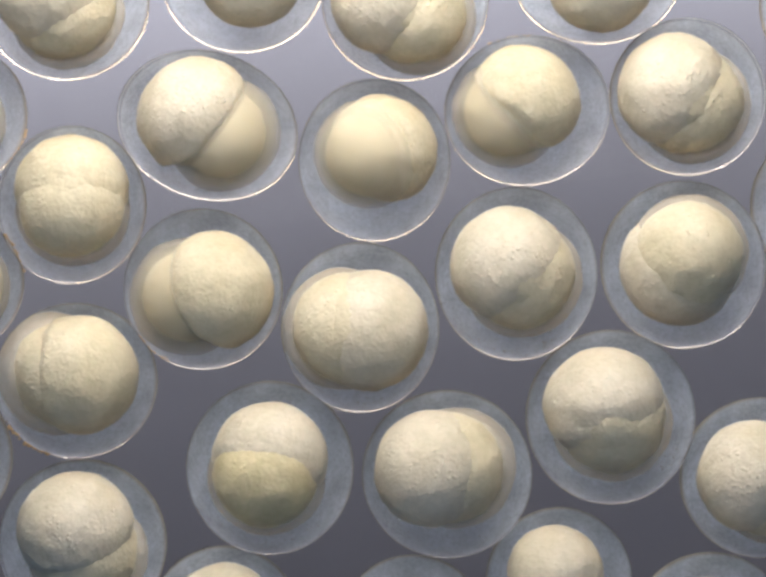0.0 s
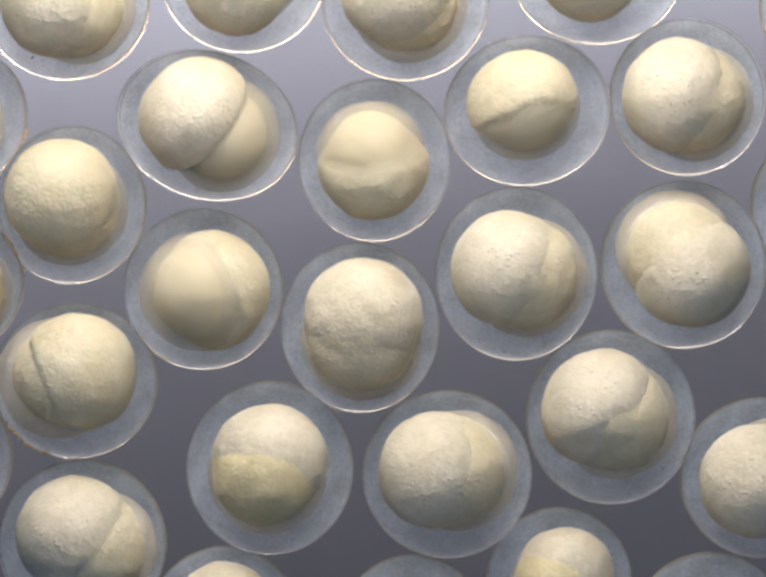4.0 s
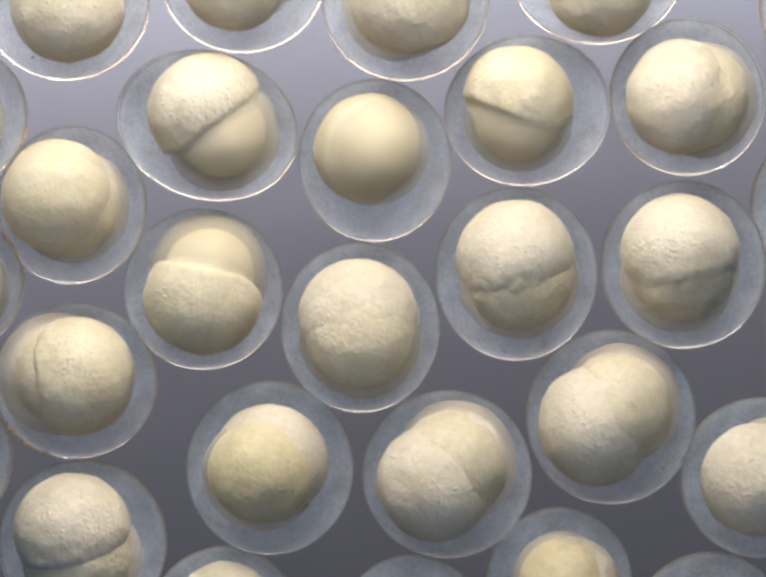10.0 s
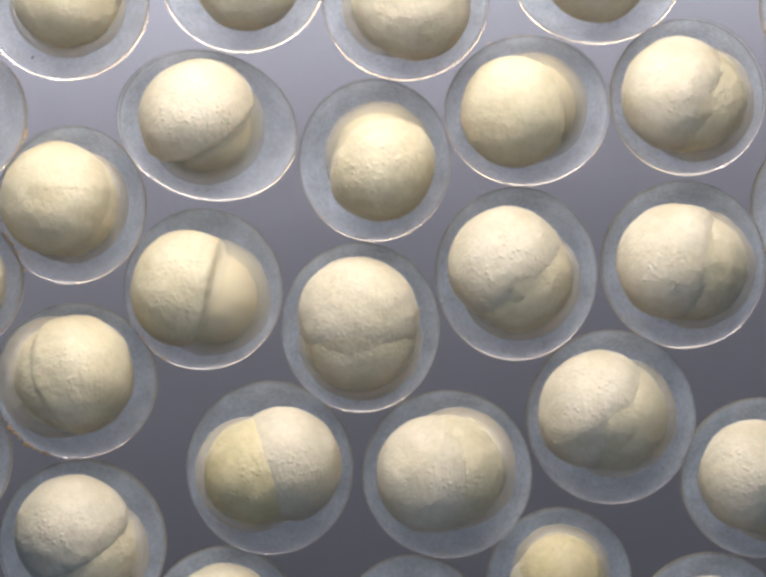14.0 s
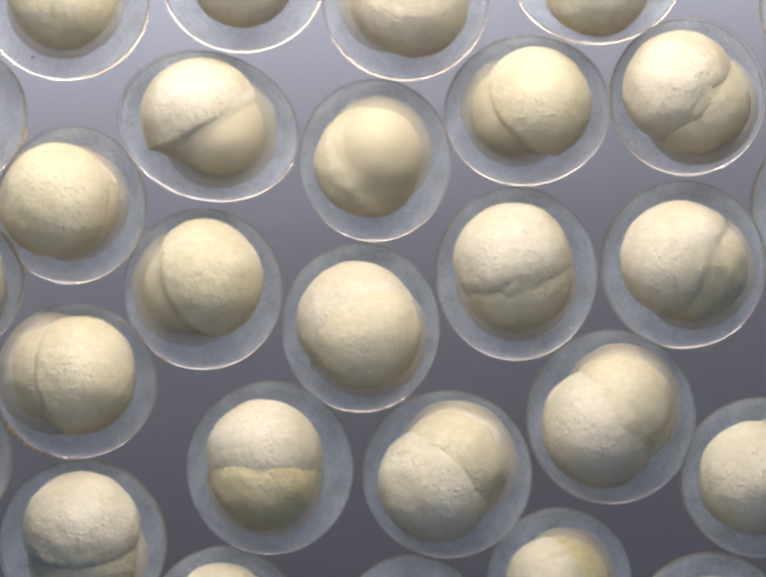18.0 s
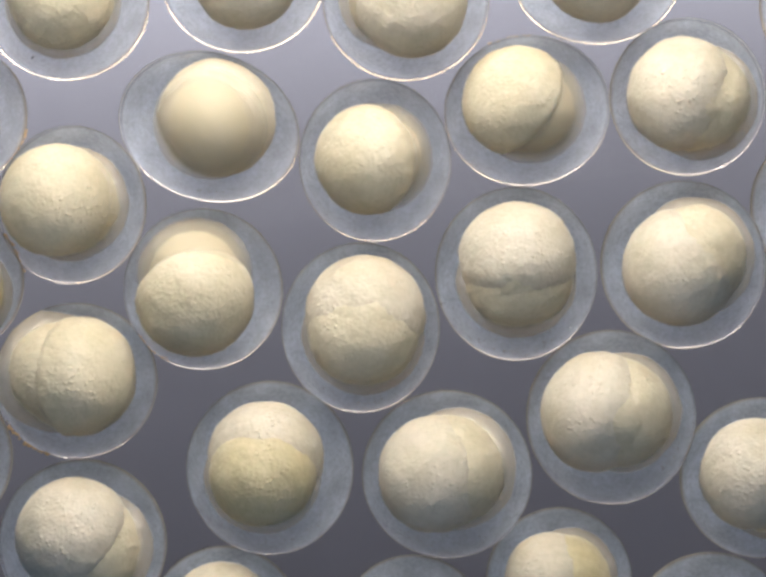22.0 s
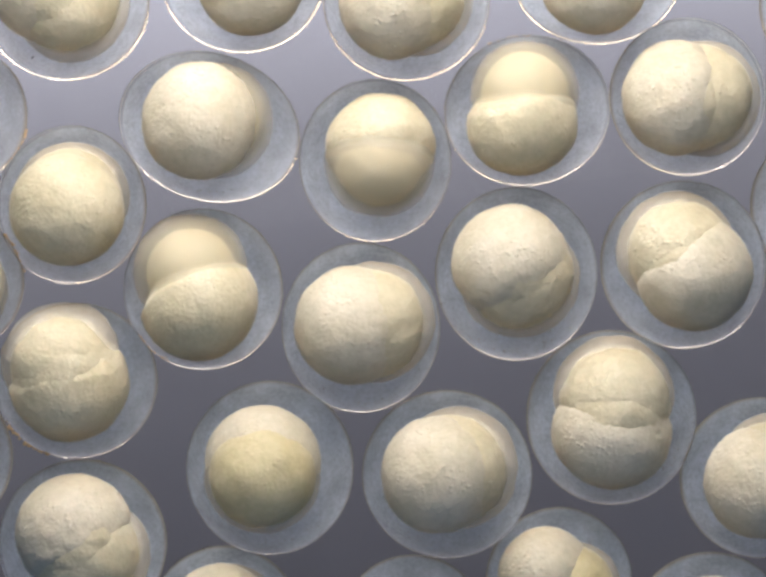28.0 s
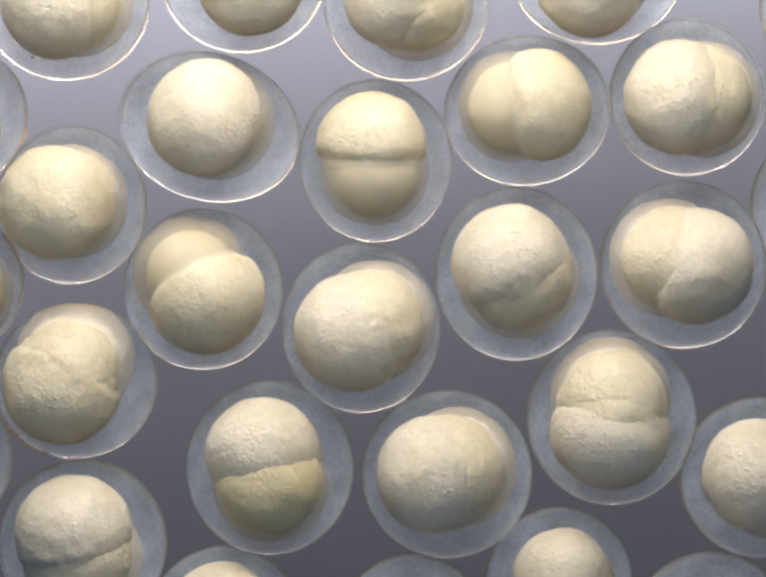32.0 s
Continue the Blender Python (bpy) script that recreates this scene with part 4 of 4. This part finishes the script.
    beat(e18_masses, [(0, -0.16, 0.01, 150, 15, 0.14, -0.09), (2, -0.12, 0.01, 160, 15, 0.14, -0.02), (3, -0.12, -0.02, 180, 15, 0.16, 0.01), (6, -0.13, -0.15, 190, 15, 0.14, -0.02), (8, -0.14, -0.04, 180, 15, 0.14, 0.01), (9, -0.12, 0.01, 185, 15, 0.19, -0.04), (11, -0.09, -0.13, 200, 15, 0.19, 0.04), (13, -0.12, -0.2, 190, 15, 0.14, -0.09), (14, -0.14, 0.01, 150, 15, 0.16, -0.06), (17, -0.14, -0.02, 180, 15, 0.16, -0.02), (19, -0.14, 0.01, 175, 15, 0.16, -0.02), (21, -0.12, 0.04, 160, 15, 0.16, -0.02), (23, -0.12, 0.04, 150, 15, 0.16, -0.04), (25, -0.12, 0.01, 150, 15, 0.16, -0.04), (28, -0.05, -0.09, 210, 15, 0.19, 0.04), (31, -0.09, 0.04, 150, 15, 0.16, -0.04), (32, -0.09, 0.04, 155, 15, 0.16, -0.04)])
    beat(e19_masses, [(0, -0.11, 0.24, 112, 20, 0.02, -0.13), (1, -0.19, 0.19, 140, 20, 0.08, -0.07), (2, -0.15, 0.24, 130, 25, 0.08, -0.13), (3, -0.13, 0.24, 125, 25, 0.08, -0.13), (3.5, -0.19, 0.14, 150, 10, 0.18, -0.02), (5.5, 0.02, 0.19, 85, 10, 0.02, -0.18), (6, -0.01, 0.24, 80, 0, 0.02, -0.18), (7, -0.13, 0.19, 105, 10, -0.03, -0.18), (8, -0.15, 0.16, 115, 10, 0.02, -0.18), (9, -0.06, 0.22, 95, 25, -0.03, -0.13), (10, -0.15, 0.22, 110, 15, -0.08, -0.18), (11, -0.15, 0.14, 135, 15, 0.08, -0.13), (12, -0.03, 0.24, 110, 30, 0.02, -0.13), (13, -0.11, 0.22, 105, 20, 0.02, -0.16), (14, -0.15, 0.19, 125, 15, 0.02, -0.13), (14.5, -0.15, 0.19, 120, 15, 0.02, -0.13), (16.5, -0.15, 0.19, 115, 15, -0.01, -0.16), (17, -0.15, 0.17, 120, 15, 0.02, -0.13), (18, -0.01, 0.24, 100, 20, 0.02, -0.16), (19, -0.13, 0.19, 130, 25, 0.02, -0.09), (20, -0.17, 0.22, 135, 30, 0.02, -0.09), (21, -0.11, 0.24, 125, 25, 0.06, -0.13), (22, -0.15, 0.14, 140, 20, 0.08, -0.07), (23, -0.11, 0.22, 120, 35, -0.01, -0.09), (24, 0.06, 0.24, 75, 0, -0.01, -0.2), (25, -0.13, 0.24, 95, 0, -0.05, -0.2), (27.5, -0.13, 0.22, 110, 20, -0.03, -0.13), (28, -0.15, 0.19, 120, 0, 0.06, -0.13), (29, -0.03, 0.22, 85, 15, 0.02, -0.13), (30, -0.15, 0.14, 130, 0, 0.08, -0.09), (31, -0.01, 0.24, 95, 15, -0.01, -0.16), (32, -0.15, 0.19, 105, 10, -0.05, -0.16)])
    beat(e20_masses, [(0, 0.02, 0.14, 42, 63, -0.08, 0.05), (1, -0.03, 0.19, 87, 49, -0.04, 0.0), (2, -0.08, 0.19, 118, 43, 0.02, 0.0), (3, -0.0, 0.15, 61, 65, -0.06, 0.04), (6, -0.03, 0.19, 90, 49, -0.03, -0.0), (7, 0.02, 0.18, 60, 48, -0.08, 0.01), (8, -0.06, 0.14, 124, 68, 0.0, 0.05), (9, -0.06, 0.12, 140, 74, 0.0, 0.07), (10, 0.02, 0.16, 52, 56, -0.08, 0.03), (11, -0.03, 0.19, 90, 49, -0.03, -0.0), (12, -0.08, 0.18, 120, 48, 0.02, 0.01), (13, 0.01, 0.13, 41, 69, -0.07, 0.06), (14, -0.0, 0.13, 49, 72, -0.06, 0.06), (17, 0.02, 0.17, 56, 52, -0.08, 0.02), (18, -0.07, 0.13, 139, 69, 0.01, 0.06), (19, -0.05, 0.13, 120, 74, -0.01, 0.06), (20, 0.02, 0.17, 56, 52, -0.08, 0.02), (21, -0.04, 0.19, 96, 49, -0.02, -0.0), (22, -0.08, 0.16, 128, 56, 0.02, 0.03), (23, 0.01, 0.12, 32, 71, -0.07, 0.07), (24, -0.01, 0.14, 66, 70, -0.05, 0.05), (25, -0.09, 0.18, 123, 46, 0.02, 0.01), (28, -0.07, 0.12, 148, 71, 0.01, 0.07), (29, -0.05, 0.14, 114, 70, -0.01, 0.05), (30, 0.02, 0.19, 60, 41, -0.09, 0.0), (31, -0.05, 0.19, 102, 48, -0.01, 0.0), (32, -0.07, 0.15, 126, 62, 0.01, 0.04)])
    beat(e21_masses, [(0, 0.08, 0.03, 60, 44, -0.02, -0.14), (1, -0.01, 0.04, 112, 38, 0.07, -0.16), (2, 0.01, 0.01, 107, 60, 0.05, -0.12), (3, 0.09, -0.03, 29, 63, -0.02, -0.09), (6, 0.08, 0.04, 62, 38, -0.02, -0.15), (7, 0.04, -0.0, 80, 66, 0.02, -0.11), (8, -0.02, -0.03, 153, 66, 0.08, -0.08), (9, 0.05, -0.0, 70, 65, 0.01, -0.11), (10, 0.07, 0.04, 67, 41, -0.01, -0.15), (11, -0.02, 0.03, 119, 41, 0.08, -0.15), (12, 0.02, -0.01, 103, 70, 0.04, -0.1), (13, 0.08, -0.03, 31, 65, -0.02, -0.09), (14, 0.01, 0.0, 113, 62, 0.06, -0.12), (17, 0.04, -0.02, 76, 72, 0.02, -0.1), (18, -0.02, -0.03, 149, 65, 0.08, -0.09), (19, 0.06, 0.01, 67, 56, 0.0, -0.13), (20, 0.07, 0.04, 71, 39, -0.0, -0.16), (21, -0.02, 0.02, 124, 49, 0.08, -0.13), (22, 0.03, -0.02, 90, 75, 0.03, -0.09), (23, 0.08, -0.02, 35, 63, -0.02, -0.09), (24, -0.0, 0.02, 112, 54, 0.06, -0.13), (25, -0.0, 0.04, 107, 40, 0.06, -0.16), (28, -0.02, -0.02, 141, 62, 0.08, -0.1), (29, 0.07, 0.03, 68, 48, -0.0, -0.14), (30, 0.06, 0.04, 73, 40, 0.0, -0.16), (31, -0.02, 0.01, 128, 53, 0.08, -0.12), (32, 0.04, -0.03, 72, 77, 0.02, -0.09)])
    beat(e22_masses, [(0, -0.05, 0.15, 100, 30, -0.03, -0.03), (2, 0.22, 0.01, 40, 10, -0.08, -0.03), (3, 0.18, 0.13, 60, 10, -0.13, -0.03), (6, 0.08, -0.06, 200, -50, 0.08, -0.03), (8, 0.03, -0.03, 180, -60, 0.03, -0.03), (9, 0.18, -0.03, 0, -40, 0.13, -0.06), (11, 0.11, -0.06, -60, -40, 0.08, -0.03), (13, 0.03, -0.06, -120, -30, 0.11, -0.01), (14, -0.03, -0.12, -100, -20, 0.03, 0.04), (17, -0.08, -0.06, 200, 20, 0.03, 0.01), (19, -0.13, -0.12, 215, 10, 0.05, 0.04), (21, -0.18, -0.14, 215, 0, 0.11, 0.07), (23, -0.1, 0.12, 160, 10, 0.11, 0.01), (25, -0.05, 0.12, 155, 10, 0.13, -0.03), (28, -0.24, 0.09, 150, 0, 0.18, -0.12), (31, 0.03, 0.09, 120, 15, 0.13, -0.06), (32, 0.01, 0.09, 120, 15, 0.13, -0.06)])
    beat(e23_masses, [(0, -0.05, 0.01, 120, 53, 0.05, -0.16), (1, -0.01, -0.03, 104, 75, 0.01, -0.11), (2, 0.05, -0.04, 31, 69, -0.05, -0.1), (3, -0.02, -0.0, 106, 63, 0.02, -0.14), (6, 0.01, -0.04, 74, 77, -0.01, -0.11), (7, -0.05, -0.04, 145, 68, 0.05, -0.11), (8, 0.03, 0.01, 69, 58, -0.03, -0.15), (9, 0.04, 0.03, 68, 49, -0.04, -0.17), (10, -0.05, -0.0, 126, 58, 0.05, -0.14), (11, -0.0, -0.04, 90, 79, 0.0, -0.1), (12, 0.05, -0.03, 39, 67, -0.05, -0.11), (13, -0.03, 0.01, 109, 56, 0.03, -0.16), (14, -0.03, 0.03, 107, 50, 0.03, -0.17), (17, -0.05, -0.02, 135, 64, 0.05, -0.12), (18, 0.03, 0.02, 72, 54, -0.03, -0.16), (19, 0.03, 0.02, 72, 52, -0.03, -0.17), (20, -0.05, -0.02, 132, 63, 0.05, -0.13), (21, 0.0, -0.04, 90, 79, -0.0, -0.1), (22, 0.05, -0.02, 48, 63, -0.05, -0.13), (23, -0.04, 0.02, 113, 51, 0.04, -0.17), (24, -0.03, 0.02, 108, 54, 0.03, -0.16), (25, 0.05, -0.03, 42, 66, -0.05, -0.12), (28, 0.04, 0.03, 68, 49, -0.04, -0.17), (29, 0.02, 0.01, 77, 58, -0.02, -0.16), (30, -0.05, -0.03, 141, 67, 0.05, -0.11), (31, 0.01, -0.04, 72, 79, -0.01, -0.1), (32, 0.05, -0.0, 54, 58, -0.05, -0.14)])
    beat(e24_masses, [(0, -0.17, 0.02, 138, 63, -0.07, -0.07), (1, -0.08, 0.0, 32, 72, -0.16, -0.05), (2, -0.1, 0.03, 67, 64, -0.15, -0.09), (3, -0.18, 0.07, 120, 43, -0.07, -0.12), (6, -0.16, 0.0, 143, 71, -0.08, -0.06), (7, -0.14, 0.04, 107, 63, -0.1, -0.09), (8, -0.07, 0.07, 61, 41, -0.18, -0.13), (9, -0.14, 0.05, 101, 57, -0.11, -0.11), (10, -0.17, 0.01, 142, 68, -0.08, -0.06), (11, -0.08, 0.01, 38, 68, -0.17, -0.06), (12, -0.1, 0.05, 75, 59, -0.14, -0.1), (13, -0.18, 0.07, 119, 41, -0.07, -0.13), (14, -0.1, 0.04, 74, 61, -0.14, -0.1), (17, -0.14, 0.06, 100, 55, -0.11, -0.11), (18, -0.07, 0.07, 61, 41, -0.18, -0.13), (19, -0.14, 0.04, 107, 63, -0.1, -0.09), (20, -0.16, 0.0, 143, 71, -0.08, -0.06), (21, -0.07, 0.02, 42, 63, -0.17, -0.07), (22, -0.11, 0.06, 84, 53, -0.13, -0.12), (23, -0.18, 0.07, 120, 43, -0.07, -0.12), (24, -0.1, 0.03, 66, 66, -0.15, -0.08), (25, -0.08, 0.0, 32, 72, -0.16, -0.05), (28, -0.07, 0.06, 61, 47, -0.17, -0.12), (29, -0.15, 0.02, 124, 69, -0.09, -0.07), (30, -0.16, 0.0, 144, 73, -0.09, -0.05), (31, -0.07, 0.03, 50, 59, -0.17, -0.09), (32, -0.12, 0.07, 90, 51, -0.12, -0.12)])
    beat(e25_masses, [(0, 0.05, 0.0, 112, 80, 0.07, -0.05), (1, 0.11, 0.02, 45, 62, 0.01, -0.08), (2, 0.03, 0.07, 108, 49, 0.09, -0.12), (3, 0.02, 0.07, 113, 47, 0.1, -0.12), (6, 0.01, 0.03, 132, 60, 0.11, -0.08), (7, 0.09, 0.07, 72, 49, 0.03, -0.12), (8, 0.09, 0.06, 71, 53, 0.03, -0.11), (9, 0.01, 0.02, 138, 63, 0.11, -0.07), (10, 0.06, 0.0, 90, 79, 0.06, -0.06), (11, 0.11, 0.04, 52, 57, 0.01, -0.09), (12, 0.03, 0.07, 109, 45, 0.1, -0.13), (13, 0.03, 0.06, 109, 53, 0.09, -0.11), (14, 0.11, 0.01, 35, 66, 0.01, -0.06), (17, 0.1, 0.07, 68, 44, 0.02, -0.13), (18, 0.09, 0.05, 72, 58, 0.04, -0.1), (19, 0.01, 0.01, 145, 66, 0.11, -0.06), (20, 0.07, 0.01, 74, 76, 0.05, -0.06), (21, 0.11, 0.05, 58, 51, 0.01, -0.11), (22, 0.02, 0.07, 112, 44, 0.1, -0.13), (23, 0.04, 0.04, 107, 63, 0.08, -0.09), (24, 0.12, 0.0, 29, 65, 0.01, -0.06), (25, 0.05, 0.02, 103, 72, 0.07, -0.07), (28, 0.08, 0.03, 72, 65, 0.04, -0.09), (29, 0.01, 0.0, 156, 66, 0.12, -0.05), (30, 0.08, 0.02, 68, 69, 0.04, -0.08), (31, 0.1, 0.07, 67, 47, 0.02, -0.12), (32, 0.02, 0.07, 115, 46, 0.11, -0.12)])
    beat(e26_masses, [(0, -0.06, 0.01, 42, 68, -0.15, -0.07), (1, -0.09, 0.06, 77, 56, -0.13, -0.11), (2, -0.16, 0.07, 119, 44, -0.05, -0.13), (3, -0.09, 0.04, 77, 65, -0.12, -0.09), (6, -0.12, 0.06, 99, 55, -0.09, -0.12), (7, -0.05, 0.07, 60, 46, -0.16, -0.12), (8, -0.13, 0.03, 110, 68, -0.09, -0.08), (9, -0.15, 0.0, 151, 71, -0.06, -0.05), (10, -0.06, 0.03, 51, 63, -0.15, -0.08), (11, -0.09, 0.07, 81, 53, -0.12, -0.12), (12, -0.16, 0.06, 121, 48, -0.05, -0.12), (13, -0.08, 0.02, 61, 71, -0.13, -0.07), (14, -0.07, 0.0, 32, 73, -0.15, -0.05), (17, -0.05, 0.06, 57, 50, -0.16, -0.11), (18, -0.13, 0.01, 122, 73, -0.08, -0.07), (19, -0.14, 0.0, 139, 73, -0.07, -0.06), (20, -0.06, 0.04, 54, 57, -0.16, -0.1), (21, -0.1, 0.07, 87, 51, -0.11, -0.13), (22, -0.16, 0.05, 126, 54, -0.05, -0.1), (23, -0.08, 0.01, 49, 73, -0.14, -0.06), (24, -0.07, 0.01, 45, 72, -0.14, -0.06), (25, -0.16, 0.05, 126, 54, -0.05, -0.1), (28, -0.14, 0.0, 139, 73, -0.07, -0.06), (29, -0.14, 0.01, 127, 72, -0.08, -0.07), (30, -0.05, 0.06, 57, 50, -0.16, -0.11), (31, -0.11, 0.07, 93, 53, -0.1, -0.12), (32, -0.16, 0.04, 128, 59, -0.06, -0.09)])
    beat(e27_masses, [(0, 0.17, 0.05, 56, 56, 0.07, -0.1), (1, 0.09, 0.07, 107, 49, 0.15, -0.13), (2, 0.09, 0.05, 112, 60, 0.15, -0.1), (3, 0.17, 0.01, 35, 68, 0.07, -0.06), (6, 0.16, 0.07, 71, 48, 0.09, -0.13), (7, 0.15, 0.04, 65, 63, 0.09, -0.09), (8, 0.07, 0.0, 151, 67, 0.18, -0.06), (9, 0.13, 0.02, 84, 74, 0.12, -0.07), (10, 0.17, 0.06, 60, 52, 0.07, -0.11), (11, 0.08, 0.07, 113, 50, 0.16, -0.12), (12, 0.1, 0.03, 114, 68, 0.15, -0.08), (13, 0.18, 0.0, 24, 68, 0.07, -0.05), (14, 0.11, 0.02, 101, 71, 0.13, -0.08), (17, 0.14, 0.02, 68, 70, 0.1, -0.08), (18, 0.07, 0.0, 156, 68, 0.18, -0.05), (19, 0.14, 0.03, 76, 67, 0.11, -0.09), (20, 0.17, 0.07, 65, 49, 0.08, -0.12), (21, 0.08, 0.06, 118, 53, 0.17, -0.11), (22, 0.1, 0.02, 114, 72, 0.14, -0.07), (23, 0.18, 0.0, 29, 67, 0.07, -0.06), (24, 0.1, 0.04, 107, 65, 0.14, -0.09), (25, 0.08, 0.07, 112, 48, 0.16, -0.13), (28, 0.07, 0.01, 148, 66, 0.18, -0.06), (29, 0.14, 0.05, 75, 61, 0.1, -0.1), (30, 0.16, 0.07, 68, 48, 0.08, -0.13), (31, 0.07, 0.05, 124, 56, 0.17, -0.1), (32, 0.11, 0.01, 106, 77, 0.13, -0.06)])
    beat(e28_masses, [(0, 0.11, 0.07, 81, 50, 0.08, -0.13), (1, 0.04, 0.06, 123, 50, 0.15, -0.11), (2, 0.11, 0.01, 63, 74, 0.07, -0.07), (3, 0.13, 0.0, 37, 72, 0.05, -0.06), (6, 0.15, 0.05, 54, 54, 0.04, -0.1), (7, 0.07, 0.01, 126, 74, 0.12, -0.06), (8, 0.05, 0.01, 139, 70, 0.13, -0.06), (9, 0.14, 0.05, 58, 53, 0.04, -0.11), (10, 0.1, 0.07, 84, 51, 0.08, -0.13), (11, 0.04, 0.04, 128, 59, 0.14, -0.09), (12, 0.12, 0.0, 45, 74, 0.06, -0.06), (13, 0.13, 0.02, 52, 69, 0.06, -0.07), (14, 0.04, 0.06, 120, 52, 0.14, -0.11), (17, 0.06, 0.0, 140, 76, 0.12, -0.05), (18, 0.06, 0.02, 121, 68, 0.12, -0.08), (19, 0.14, 0.06, 61, 50, 0.04, -0.12), (20, 0.09, 0.07, 90, 53, 0.09, -0.12), (21, 0.04, 0.03, 132, 62, 0.14, -0.08), (22, 0.13, 0.0, 36, 74, 0.06, -0.05), (23, 0.12, 0.03, 61, 67, 0.06, -0.08), (24, 0.04, 0.07, 118, 47, 0.14, -0.12), (25, 0.1, 0.06, 87, 55, 0.09, -0.12), (28, 0.07, 0.04, 111, 64, 0.12, -0.09), (29, 0.15, 0.07, 61, 44, 0.04, -0.13), (30, 0.08, 0.06, 97, 57, 0.1, -0.11), (31, 0.04, 0.01, 141, 66, 0.14, -0.07), (32, 0.13, 0.0, 37, 72, 0.05, -0.06)])
    drift(e05, [(0, -2.7284, 2.5346, 1.2882), (14, -2.7284, 2.5346, 1.2882), (19, -2.7056, 2.5194, 1.2882), (32, -2.6980, 2.5118, 1.2882)])
    drift(e03, [(0, 0.3420, 4.4878, 1.2768), (16, 0.3496, 4.4878, 1.2768), (32, 0.3648, 4.4878, 1.2768)])
    drift(e06, [(0, -0.1292, 1.9950, 1.2274), (16, -0.1216, 1.9950, 1.2274), (32, -0.1140, 1.9874, 1.2274)])
    drift(e17, [(0, 3.5340, -1.9950, 1.3338), (18, 3.5416, -1.9950, 1.3338), (32, 3.5492, -2.0026, 1.3338)])
    drift(e11, [(0, -0.3572, -0.6042, 1.2768), (18, -0.3496, -0.6042, 1.2768), (32, -0.3420, -0.6118, 1.2768)])


motions()
